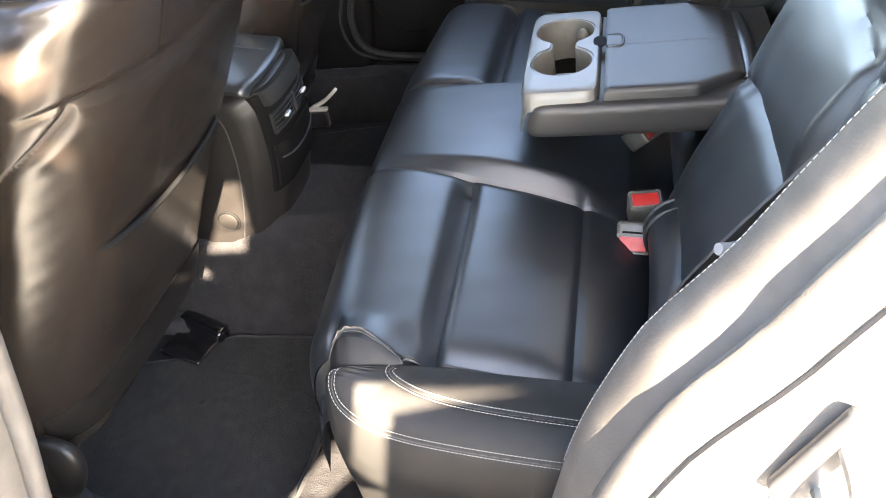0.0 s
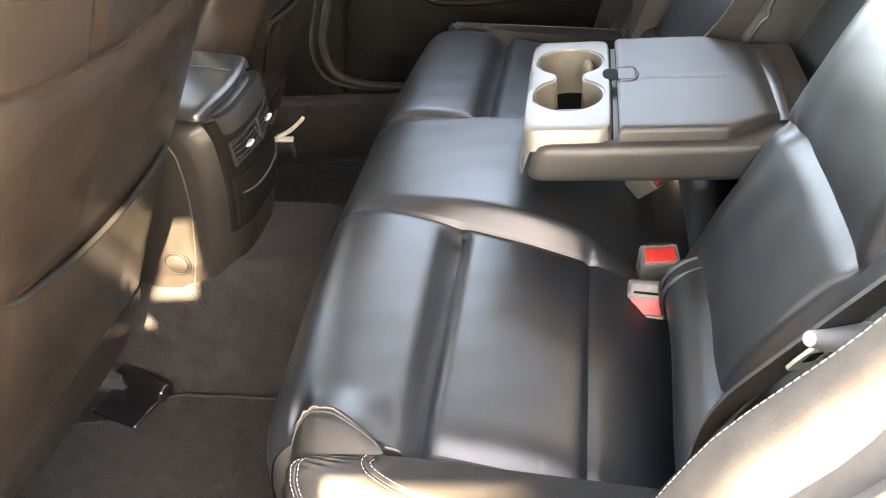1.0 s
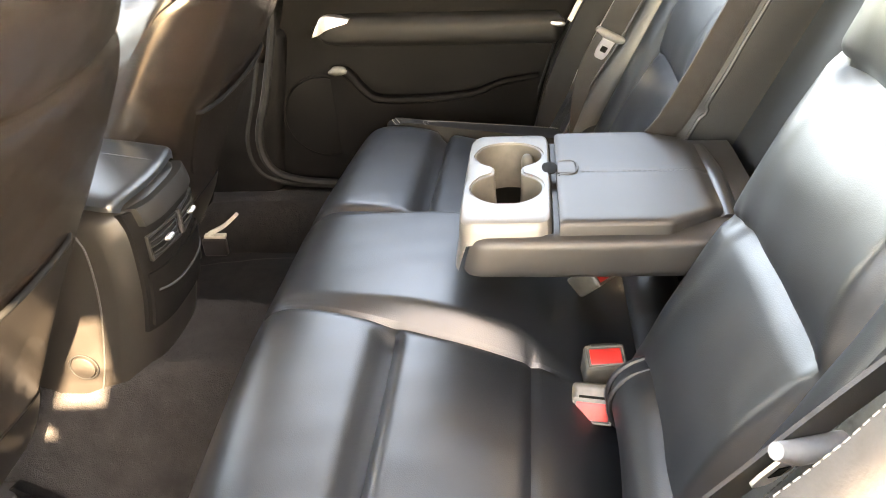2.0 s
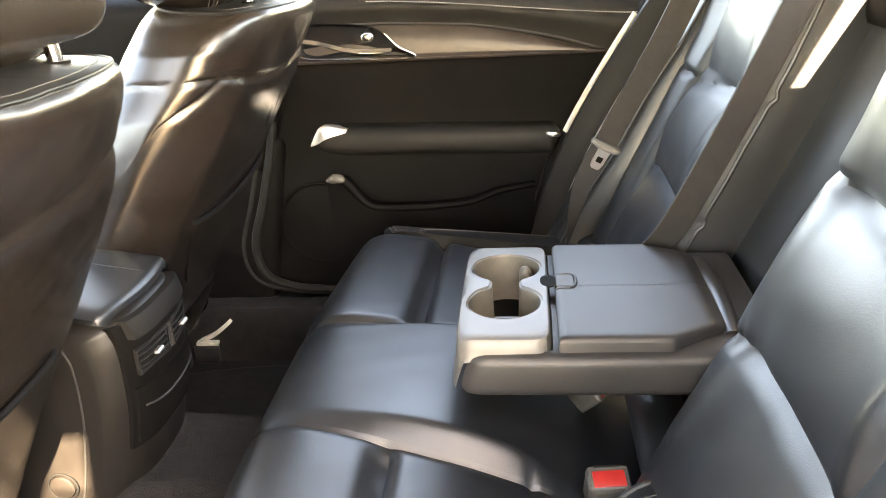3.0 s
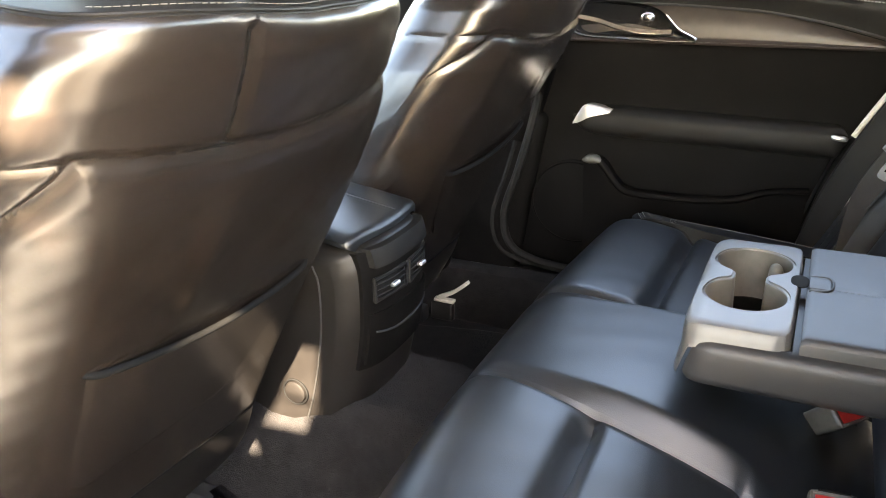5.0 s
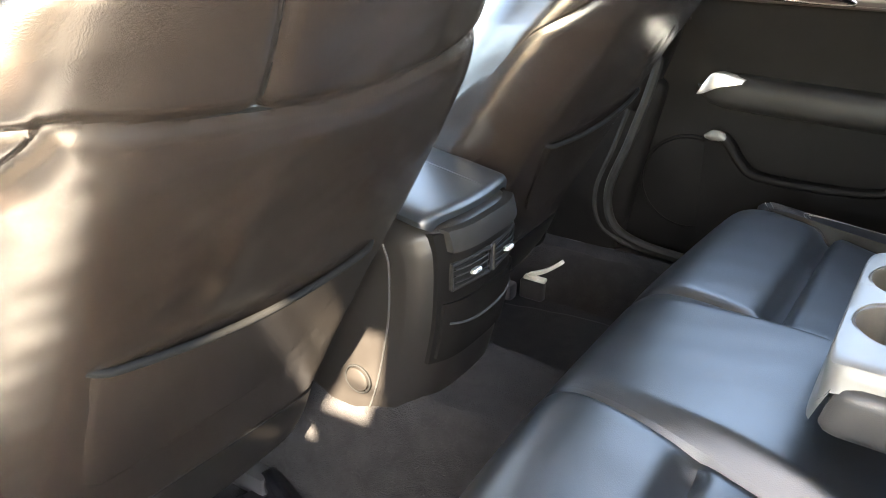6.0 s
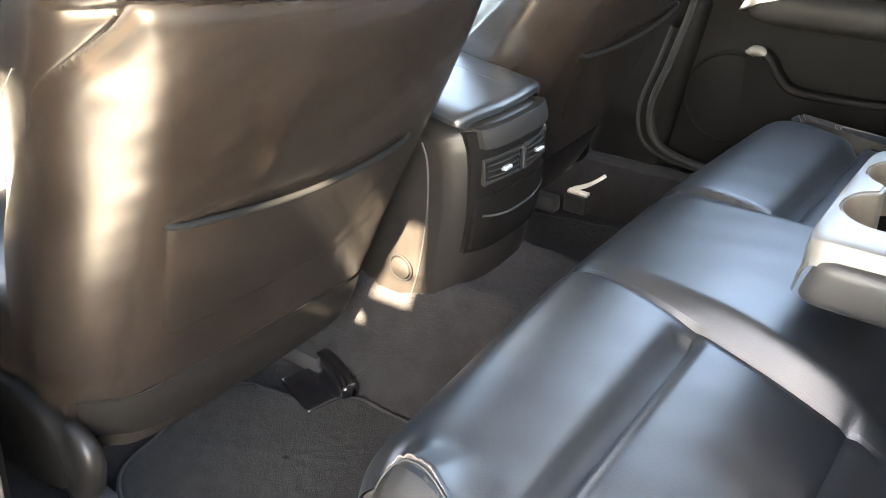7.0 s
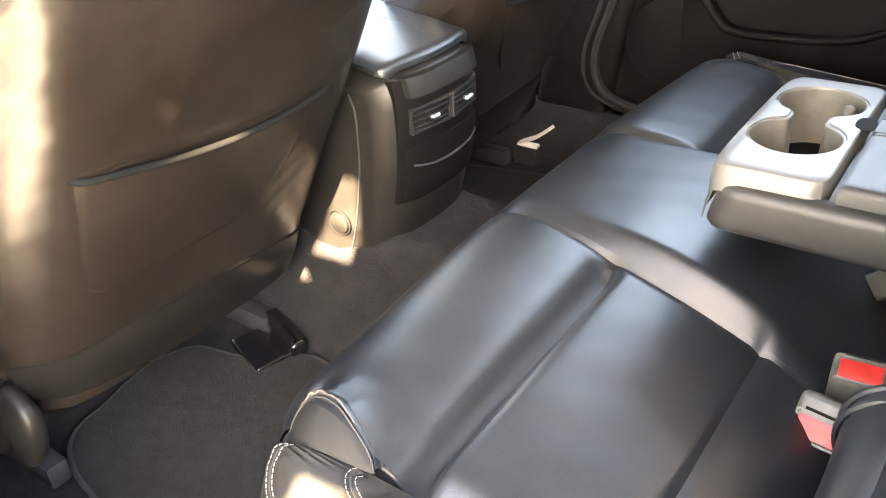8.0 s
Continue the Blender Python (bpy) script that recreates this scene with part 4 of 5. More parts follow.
def front_seat(side, seam_yy):
    flip = side > 0
    seat = thing("front_seat", (-0.35, SEAT_Y * side, 0.05), "black leather front seat seen from behind, with a map pocket", "car seat", "front seats")
    # backrest: closed rings
    n_a, n_z = 440, 200
    a = np.linspace(0, 2 * np.pi, n_a, endpoint=False)
    ca, sa = np.cos(a), np.sin(a)
    yy = np.sign(ca) * np.abs(ca) ** (2 / 3.0)
    rear = sa >= 0
    around = (a + math.pi / 2) % (2 * math.pi) - math.pi / 2
    zs = np.linspace(0.13, 0.716, n_z)
    P = np.zeros((n_z, n_a, 3))
    gap = np.zeros((n_z, n_a))
    tops = 0.723 + 0.009 * step(-0.15, -0.9, yy) - 0.004 * np.maximum(np.abs(yy), 0) ** 6
    x_top = np.where(rear, back_point(yy, 0.717)[:, 0], np.polyval(BACK_POLY, 0.717) - 0.095 - 0.12 * np.abs(sa) ** (2 / 3.0))
    tops = tops + 0.06 * np.clip(0.124 - x_top, 0, 0.2)
    for i, z0 in enumerate(zs):
        z = 0.13 + (z0 - 0.13) * (tops - 0.13) / (zs[-1] - 0.13)
        p = back_point(yy, z)
        front = np.polyval(BACK_POLY, z) - 0.095 - 0.12 * np.abs(sa) ** (2 / 3.0)
        p[~rear, 0] = front[~rear]
        turn = side_seam(z)
        edge = np.maximum(z - top_seam(yy), 0.10 * np.maximum(around - turn, math.pi - turn - around))
        gap[i] = edge
        over = z - top_seam(yy)
        d = np.minimum(groove(edge, 0.0055, 0.0050), groove(over, 0.0035, 0.0045) * step(2.2, 1.6, np.abs(around - math.pi / 2))) + 0.0030 * step(0.0, 0.025, -edge)
        line_yy = seam_yy - 0.095 * np.clip(over / 0.085, 0, 1) ** 2.2
        d = d + np.where(rear & (over > 0), groove((yy - line_yy) * 0.21, 0.0050, 0.0048) * step(-0.002, -0.012, z - tops), 0)
        d = d + 0.0032 * np.exp(-(((p[:, 1] + 0.402) / 0.020) ** 2)) * step(0.445, 0.49, z) * step(0.60, 0.53, z) * rear
        d = d + 0.0009 * ripple(p[:, 1] * 1.1, z * 1.2 + 0 * yy, 4) + 0.0004 * ripple(p[:, 1] * 3.4, z * 3.1 + 0 * yy, 7)
        p[:, 0] += d * 0.86
        p[:, 2] -= d * 0.4
        s = np.clip((z - (tops - 0.034)) / 0.034, 0, 1)
        to_mid = np.array([0.045, -SEAT_Y]) - p[:, :2]
        p[:, :2] += to_mid / np.linalg.norm(to_mid, axis=1)[:, None] * (0.020 * (1 - np.sqrt(1 - 0.96 * s**2)))[:, None]
        P[i] = p
    body, upper, lower = Geo(), Geo(), Geo()
    flat = P.reshape(-1, 3)
    for i in range(n_z - 1):
        for j in range(n_a):
            b = (j + 1) % n_a
            face = (i * n_a + j, (i + 1) * n_a + j, (i + 1) * n_a + b, i * n_a + b)
            zc, yc = P[i, j, 2], yy[j]
            dest = body
            if gap[i, j] < 0:
                dest = lower
            elif zc > top_seam(yc):
                dest = upper
            dest.f.append(face)
    for geo in (body, upper, lower):
        used = sorted({i for f in geo.f for i in f})
        back = {v: k for k, v in enumerate(used)}
        geo.f = [tuple(back[i] for i in f) for f in geo.f]
        geo.v, geo.n = [flat[used]], len(used)
    # rounded top
    rim = P[-1]
    mid = rim.mean(0)
    rings = [rim]
    for k, dz in ((0.985, 0.0025), (0.965, 0.0030), (0.94, 0.0035), (0.90, 0.0045), (0.6, 0.008), (0.3, 0.010), (0.02, 0.010)):
        q = mid + (rim - mid) * k
        q[:, 2] = rim[:, 2] + dz - 0.06 * (q[:, 0] - rim[:, 0])
        rings.append(q)
    part("side_bolster", body.mirror(flip), LEATHER_BACK, seat)
    part("upper_back", upper.mirror(flip), LEATHER_BACK, seat, "smooth leather upper back panel")
    part("lower_back", lower.mirror(flip), LEATHER_BACK, seat, "leather lower back panel")
    top = part("top_pad", Geo().grid(np.array(rings), ring_v=True).mirror(flip), LEATHER_END, seat)
    sew = Geo().stitches(rings[4][8 : n_a // 2 - 8] + (0, 0, 0.0012), 0.0055, 0.0040, 0.00035)
    part("stitching", sew.mirror(flip), THREAD_DULL, top)
    part("piping", Geo().tube(np.vstack([rings[1], rings[1][:1]]), 0.0017, 8, False).mirror(flip), LEATHER_END, top)
    up = np.linspace(0.010, 0.085, 24)
    line = back_point(seam_yy - 0.095 * (up / 0.085) ** 2.2, float(top_seam(seam_yy)) + up, -0.0050)
    part("back_seam", Geo().tube(line, 0.0010, 5).mirror(flip), DEEP, seat)
    yv = np.linspace(-0.90, 0.90, 60)
    part("back_seam", Geo().tube(back_point(yv, top_seam(yv), -0.0062), 0.0015, 6).mirror(flip), DEEP, seat)
    if not flip:
        order = np.argsort(around)
        sew = [[np.interp(side_seam(zs[i]) + 0.26, around[order], P[i, order, k]) for k in range(3)] for i in range(60, 168, 12)]
        part("stitching", Geo().stitches(curve(sew, 160) - (0.0, 0.0008, 0), 0.006, 0.004, 0.0005), THREAD, seat, "pale stitched side seam")
    # pocket
    u = np.linspace(0, 1, 56)[:, None]
    v = np.linspace(0, 1, 36)[None]
    left, right = -0.645 - 0.065 * v, 0.345 + 0.235 * v**0.75
    low = 0.293 + 0.016 * step(0.12, 0.0, u) ** 2 + 0.034 * step(0.80, 1.0, u) ** 2
    high = 0.456 - 0.019 * step(0.0, 0.75, u) - 0.004 * np.sin(u * np.pi)
    zz = low + (high - low) * v
    rim_off = np.minimum(np.minimum(u, 1 - u) / 0.03, v / 0.07)
    off = 0.0012 + 0.0044 * step(0.0, 1.0, rim_off) + 0.007 * v**3 * np.sin(u * np.pi) ** 0.6 + 0.0006 * ripple(u * 0.22, v * 0.12, 5)
    p = back_point(left + (right - left) * u, zz, off)
    pocket = Geo().grid(p)
    inner = back_point((left + (right - left) * u)[:, -1], high[:, 0] - 0.02, 0.002)
    pocket.grid(np.stack([p[:, -1], p[:, -1] + (-0.004, 0, -0.003), inner], 1))
    pocket_ob = part("map_pocket", pocket.mirror(flip), LEATHER_BACK, seat, "slack leather map pocket")
    # Black cord covers the rim's highlight and imitates the shaded gap above it.
    part("hem", Geo().tube(p[:, -1] + (-0.0022, 0, -0.0006), 0.0034, 10).mirror(flip), DEEP, pocket_ob)
    edge = np.vstack([p[0, ::-1], p[:, 0], p[-1]])
    part("pocket_seam", Geo().tube(edge + (-0.0012, 0, -0.0006), 0.0013, 6).mirror(flip), SEAM, pocket_ob)
    # valance under the back panel
    u = np.linspace(-0.92, 0.92, 40)[:, None]
    v = np.linspace(0, 1, 14)[None]
    zz = 0.222 - 0.020 * (u + 0.4) ** 2 - (0.085 + 0.02 * np.cos(u * 2.4)) * v
    p = back_point(u + 0 * v, zz, 0.004 * np.sin(np.minimum(v * 1.25, 1) * np.pi) ** 0.7 + 0.0035 - 0.03 * step(0.85, 1.0, v))
    val = part("valance", Geo().grid(p).mirror(flip), LEATHER_TOP, seat, "dark flexible skirt below the back panel")
    part("hem", Geo().tube(p[:, 0] + (0.0005, 0, 0), 0.0011, 6).mirror(flip), DEEP, val)
    # headrest
    pad, dims = (-0.006, -SEAT_Y + 0.040, 0.846), (0.078, 0.150, 0.116)
    head = part("headrest", Geo().pillow(pad, dims, (4.4, 3.4), (0, 6, 0), (46, 80)).mirror(flip), LEATHER_BACK, seat, "black leather headrest with sewn sides")
    block = Geo().pillow((0.058, -SEAT_Y + 0.056, 0.852), (0.042, 0.124, 0.104), (7.0, 4.6), (0, 6, 0), (46, 70))
    part("rear_block", block.mirror(flip), LEATHER_BACK, head, "smooth leather block behind the pad")
    for sy in (-1, 1):
        cy = pad[1] + sy * dims[1]
        btn = Geo().tube([(0.002, cy - sy * 0.008, 0.816), (0.002, cy - sy * 0.001, 0.816), (0.002, cy, 0.816)], [0.019, 0.019, 0.017], 28)
        part("release_button", btn.mirror(flip), HARD_PLASTIC, head, "round release button")
        ring = np.array([(0.002 + 0.025 * math.cos(t), cy - sy * 0.002, 0.816 + 0.025 * math.sin(t)) for t in np.linspace(0, 2 * np.pi, 36)])
        part("button_ring", Geo().tube(ring, 0.0052, 10).mirror(flip), LEATHER_BACK, head)
        t = np.linspace(-1.5, 1.5, 90)
        se = lambda w, e: np.sign(w) * np.abs(w) ** (2 / e)  # noqa: E731
        m = np.array(pose(*pad, 0, 6, 0))
        for turn, grow, kind in ((38, 1.0, "cord"), (32, 1.003, "sew"), (45, 1.003, "sew")):
            lo = radians(turn)
            loc = np.c_[dims[0] * se(np.cos(t), 4.4) * se(np.cos(lo), 3.4), sy * dims[1] * se(np.cos(t), 4.4) * se(np.sin(lo), 3.4), dims[2] * se(np.sin(t), 4.4)] * grow
            line = loc @ m[:3, :3].T + m[:3, 3]
            if kind == "cord":
                part("seam_cord", Geo().tube(line, 0.0016, 6).mirror(flip), SEAM, head)
            else:
                part("stitching", Geo().stitches(line, 0.0058, 0.0042, 0.0005).mirror(flip), THREAD_DULL, head)
    for py in (-0.385, -0.247):
        part("post", Geo().tube([(0.0725, py, 0.70), (0.070, py, 0.74), (0.067, py, 0.775)], 0.0062, 14).mirror(flip), CHROME, head, "chrome headrest post")
        col = Geo()
        for r, z0, z1 in ((0.0225, 0.715, 0.7285), (0.0105, 0.728, 0.7335)):
            col.tube([(0.0715, py, z0), (0.0715, py, z1)], r, 20)
        part("post_collar", col.mirror(flip), SOFT_PLASTIC, seat, "black plastic post collar")
    # cushion, side cover and recliner
    part("cushion", Geo().pillow((-0.42, -SEAT_Y, 0.235), (0.27, 0.235, 0.095), (3.2, 3.4), (0, -6, 0)).mirror(flip), LEATHER_BACK, seat)
    part("side_cover", Geo().pillow((-0.46, -SEAT_Y - 0.225, 0.14), (0.25, 0.022, 0.075), (4, 4), (0, -4, 0)).mirror(flip), SOFT_PLASTIC, seat, "black plastic seat side cover")
    if not flip:
        part("recliner_cover", Geo().pillow((-0.222, -SEAT_Y - 0.214, 0.130), (0.040, 0.018, 0.060), (2.6, 2.6), (0, 25, 0)).mirror(flip), LEATHER_TOP, seat, "rounded glossy recliner cover")
    for sy in (-0.185, 0.175):
        rail = Geo().box((-0.42, -SEAT_Y + sy, 0.030 - SEAT_UP + 0.004), (0.34, 0.030, 0.035), 0.008)
        part("rail", rail.mirror(flip), HARD_PLASTIC, seat, "black seat rail")
    cap = Geo().box((-0.222, -SEAT_Y + 0.172, 0.032 - SEAT_UP), (0.092, 0.030, 0.026), 0.009, (0, 12, -16), 3)
    cap.box((-0.238, -SEAT_Y + 0.135, 0.016 - SEAT_UP), (0.085, 0.060, 0.014), 0.006, (0, 6, -16), 3)
    if flip:
        foot = Geo().box((-0.236, -SEAT_Y - 0.238, 0.021 - SEAT_UP), (0.052, 0.018, 0.042), 0.006, (0, 0, 0), 3)
        part("rail_foot", foot.mirror(flip), HARD_PLASTIC, seat, "black rail foot")
        # Rail end coloured pale for the sun that would fall on it.
        end = Geo().strap(curve([(-0.246, -0.575, 0.051), (-0.215, -0.574, 0.066), (-0.195, -0.575, 0.080), (-0.176, -0.577, 0.096)], 14) - (0, 0, SEAT_UP), (0.0, 0.006, 0.0), 0.0035)
        end.box((-0.232, -SEAT_Y - 0.240, 0.0455 - SEAT_UP), (0.046, 0.016, 0.007), 0.002, (0, 4, -6), 3)
        part("sunlit_rail_end", end.mirror(flip), SUNLIT_PALE, seat, "rail end piece with sunlight put into its colour")
    part("rail_cover", cap.mirror(flip), GLOSS_BLACK, seat, "glossy black rail end cover")
    seat.location += Vector((0.010, 0, SEAT_UP))


front_seat(-1, -0.395)
front_seat(1, -0.395)


# ---- centre console ----
def console():
    con = thing("centre_console", (-0.2, 0, 0.16), "dark centre console with rear air vents and side panels", "console")
    prof = curve([(-0.045, 0.150), (-0.028, 0.20), (-0.014, 0.26), (-0.006, 0.31), (-0.004, 0.375), (-0.009, 0.408), (-0.020, 0.421), (-0.06, 0.429), (-0.16, 0.445), (-0.32, 0.468), (-0.7, 0.47)], 90)
    rows = []
    for t in np.linspace(-1, 1, 49):
        w = 0.096
        side = abs(t) ** 9
        q = prof.copy()
        q[:, 0] -= 0.030 * abs(t) ** 3.6 + 0.02 * side
        q[:, 1] -= 0.016 * side * step(0.3, 0.4, q[:, 1]) + 0.006 * t**2 * step(0.39, 0.41, q[:, 1])
        rows.append(np.c_[q[:, 0], np.full(90, w * np.sign(t) * min(1, abs(t) * 1.02)), q[:, 1]])
    body = Geo().grid(np.array(rows))
    part("body", body, LEATHER_TOP, con)
    for sy in (-1, 1):
        edge = rows[0] if sy < 0 else rows[-1]
        far = edge.copy()
        far[:, 0] = np.minimum(edge[:, 0], -0.06) - 0.75
        z = np.linspace(0, 1, 20)[None, :, None]
        side = edge[:, None] * (1 - z) + far[:, None] * z
        side[..., 1] += sy * 0.006 * np.sin(np.clip(z[..., 0] * 6, 0, 1) * np.pi)
        part("side_panel", Geo().grid(side), LEATHER_TOP, con, "padded side panel of the console")
        seam = edge[2:50] + (-0.020, sy * 0.004, 0)
        part("side_seam", Geo().tube(seam, 0.0013, 6), SEAM, con)
    # lid on top, rounded at its rear corners, with a thin skirt
    u = np.linspace(0, 1, 60)[:, None] ** 1.6
    v = np.linspace(-1, 1, 41)[None]
    gone = np.clip(1 - 0.38 * u / 0.014, 0, 1)
    hw = 0.094 - 0.014 * (1 - np.sqrt(1 - 0.97 * gone**2))
    x = -0.018 - 0.38 * u - 0.010 * v**2 * (1 - u)
    zt = np.interp(-x, -prof[40:, 0], prof[40:, 1]) + 0.010 + 0.004 * (1 - v**2) - 0.007 * np.abs(v) ** 12 - 0.004 * gone**4
    p = np.stack([x + 0 * v, hw * v, zt], -1)
    lid = Geo().grid(p)
    border = np.vstack([p[::-1, 0], p[0, 1:], p[1:, -1]])
    under = border + (0, 0, -0.007)
    under[:, :2] = under[:, :2] * (1, 0.99)
    lid.grid(np.stack([border, under]))
    part("lid", lid, LEATHER, con, "padded black console lid", 50)
    sx = np.linspace(-0.03, -0.38, 40)
    part("lid_crease", Geo().tube(np.c_[sx, 0.028 + 0 * sx, np.interp(-sx, -prof[40:, 0], prof[40:, 1]) + 0.0133], 0.0010, 6), LEATHER, con)
    # rear bin front, bezel and vents
    def rear(y, z, off):
        x = np.interp(z, prof[:50, 1], prof[:50, 0]) - 0.030 * abs(y / 0.096) ** 3.6 + off
        return x
    def slab(y0, y1, z0, z1, off, deep, nseg=20):
        yv = np.linspace(y0, y1, nseg)
        zv = np.linspace(z0, z1, 8)
        p = np.array([[(rear(b, c, off), b, c) for c in zv] for b in yv])
        geo = Geo().grid(p)
        ring = np.vstack([p[:, 0], p[-1, 1:], p[::-1, -1][1:], p[0, ::-1][1:-1]])
        ring2 = ring - (deep, 0, 0)
        return geo.grid(np.stack([ring, ring2]), ring_v=True)
    part("bezel", slab(-0.083, 0.083, 0.245, 0.412, 0.002, 0.01), SOFT_PLASTIC, con, "dark vent surround")
    part("bin_front", slab(-0.072, 0.076, 0.392, 0.416, 0.0105, 0.014), LEATHER_END, con, "dark flip front above the vents")
    for y0, y1 in ((-0.070, -0.004), (0.006, 0.072)):
        zb, zt2 = 0.345, 0.375
        frame_geo = Geo()
        ring = np.array([(rear(y, z, 0.004), y, z) for y, z in ((y0, zb), (y1, zb), (y1, zt2), (y0, zt2), (y0, zb))])
        frame_geo.tube(ring, 0.0030, 8)
        vent = part("air_vent", frame_geo, LEATHER_END, con, "rear air vent with slats")
        # Black slab behind the slats, painted shade in place of an opening.
        part("vent_shade", slab(y0 + 0.002, y1 - 0.002, zb + 0.002, zt2 - 0.002, 0.0026, 0.001), DEEP, vent)
        for k in range(3):
            z = zb + 0.0075 + k * 0.0078
            line = np.array([(rear(y, z, 0.0042), y, z) for y in np.linspace(y0 + 0.003, y1 - 0.003, 6)])
            part("slat", Geo().strap(line, (0.002, 0, 0.0016), 0.0006), LEATHER_END, vent)
        ym = (y0 + y1) / 2
        part("vent_tab", Geo().box((rear(ym, 0.360, 0.0075), ym, 0.360), (0.008, 0.016, 0.0052), 0.0025, (0, -12, 0), 3), BRIGHT_TAB, vent, "bright chrome vent tab")
    part("divider", slab(-0.003, 0.005, 0.344, 0.376, 0.0048, 0.008, 4), HARD_PLASTIC, con)
    part("end_strip", slab(0.074, 0.082, 0.342, 0.378, 0.0055, 0.008, 4), SILVER, con, "satin silver vent end strip")
    part("lower_panel", slab(-0.078, 0.078, 0.253, 0.328, 0.0055, 0.008), SOFT_PLASTIC, con)
    part("lower_lip", Geo().tube([(rear(y, 0.292, 0.0065), y, 0.292 + 0.3 * (y / 0.4) ** 2) for y in np.linspace(-0.07, 0.07, 14)], 0.0016, 6), SEAM, con)
    # round screw cover at the foot of the side panel
    cap_x, cap_z = -0.124, 0.203
    capg = Geo().tube([(cap_x, -0.100, cap_z), (cap_x, -0.1065, cap_z), (cap_x, -0.1080, cap_z)], [0.0165, 0.0160, 0.0130], 26)
    ring = np.array([(cap_x + 0.019 * math.cos(t), -0.1040, cap_z + 0.019 * math.sin(t)) for t in np.linspace(0, 2 * np.pi, 28)])
    cap_ob = part("round_cap", capg, LEATHER_TOP, con, "round screw cover")
    part("cap_ring", Geo().tube(ring, 0.0014, 6), DEEP, cap_ob)
    con.location += Vector((-0.002, 0, 0.013))


console()


# ---- far rear door ----
def door_edge(z):
    return np.interp(z, [0.05, 0.10, 0.25, 0.40, 0.577, 0.722, 0.76], [0.40, 0.435, 0.468, 0.520, 0.630, 0.745, 0.768])


def sill_z(x):
    return 0.738 - 0.028 * step(0.2, 0.75, x)


def stitch_z(x):
    return 0.708 - 0.046 * step(0.12, 0.75, x)


def trim_top(x):
    return 0.672 - 0.012 * step(0.15, 0.45, x) - 0.075 * np.maximum(0, (x - 0.33) / 0.33) ** 1.7


def rear_door():
    door = thing("rear_door", (0.25, 0.72, 0.08), "closed rear door with dark trim, pull handle and pocket", "car door")
    prof_z = [0.06, 0.15, 0.30, 0.36, 0.42, 0.50, 0.585, 0.60, 0.64, 0.68, 0.76]
    prof_y = [0.700, 0.695, 0.692, 0.694, 0.698, 0.700, 0.692, 0.690, 0.694, 0.700, 0.710]
    pc = curve(np.c_[prof_z, prof_y], 60)
    u = np.linspace(0, 1, 90)[:, None]
    x = -0.16 + (door_edge(pc[None, :, 0]) - 0.008 + 0.16) * u
    y = pc[None, :, 1] + 0 * x + 0.05 * step(0.97, 1.0, u) ** 2
    keep = pc[:, 0] < 0.69
    p = np.stack([x, y, pc[None, :, 0] + 0 * x], -1)
    inner = Geo().grid(p[:, keep])
    part("inner_panel", inner, SOFT_PLASTIC, door)
    # upper pad up to the window
    u2 = np.linspace(0, 1, 80)[:, None]
    v = np.linspace(0, 1, 30)[None]
    xs = -0.16 + u2 * (0.715 + 0.16)
    lo, hi = trim_top(xs) - 0.004, sill_z(xs)
    lo = np.minimum(lo, hi - 0.05)
    ang = v * np.pi / 2
    zz = lo + (hi - lo) * np.sin(ang) ** 0.9
    depth = 0.682 + 0.008 * (1 - step(0, 0.3, v)) - 0.006 * np.sin(v * np.pi) + 0.055 * (1 - np.cos(ang)) ** 1.3
    sz = stitch_z(xs)
    dep = groove(zz - sz, 0.0022, 0.0035) * step(0.1, 0.2, xs)
    xs2 = np.minimum(xs + 0 * zz, door_edge(zz) - 0.006)
    pad = np.stack([xs2, depth - dep, zz], -1)
    pad_ob = part("upper_pad", Geo().grid(pad), LEATHER_END, door, "padded leather door top with a sewn line")
    sx = np.linspace(0.16, 0.69, 90)
    szv = stitch_z(sx)
    sy = np.array([np.interp(b, pad[int(round((a + 0.16) / 0.875 * 79)), :, 2], pad[int(round((a + 0.16) / 0.875 * 79)), :, 1]) for a, b in zip(sx, szv)])
    part("stitching", Geo().stitches(np.c_[sx, sy - 0.0045, szv + 0.003], 0.0055, 0.0038, 0.0011), THREAD, pad_ob, "pale stitched line")
    # bronze trim
    xs = np.linspace(-0.15, 0.655, 70)[:, None]
    low, top = 0.602 + 0 * xs, np.maximum(trim_top(xs) - 0.006, 0.604)
    zz = low + (top - low) * v
    bul = 0.683 + 0.012 * v - 0.004 * np.sin(v * np.pi) - 0.006 * step(0.15, 0.0, v)
    part("trim_strip", Geo().grid(np.stack([xs + 0 * v, bul + 0 * xs, zz], -1)), TRIM, door, "satin bronze trim strip")
    part("trim_lip", Geo().tube(np.c_[xs[:, 0], np.full(70, 0.6775), np.full(70, 0.601)], 0.003, 6), TRIM, door)
    line = np.c_[xs[:, 0], np.full(70, 0.6905), np.maximum(trim_top(xs[:, 0]) - 0.004, 0.602)]
    part("trim_cord", Geo().tube(line, 0.003, 6), SEAM, door)
    # handle in its bezel
    hol = Geo()
    ring = curve([(0.005, 0.679, 0.655), (0.02, 0.678, 0.622), (0.045, 0.677, 0.604), (0.12, 0.676, 0.600), (0.255, 0.676, 0.598), (0.225, 0.677, 0.620), (0.185, 0.679, 0.655), (0.12, 0.681, 0.666), (0.04, 0.681, 0.666), (0.005, 0.679, 0.655)], 60)
    ring += (-0.012, 0, 0.006)
    mid = ring[:-1].mean(0)
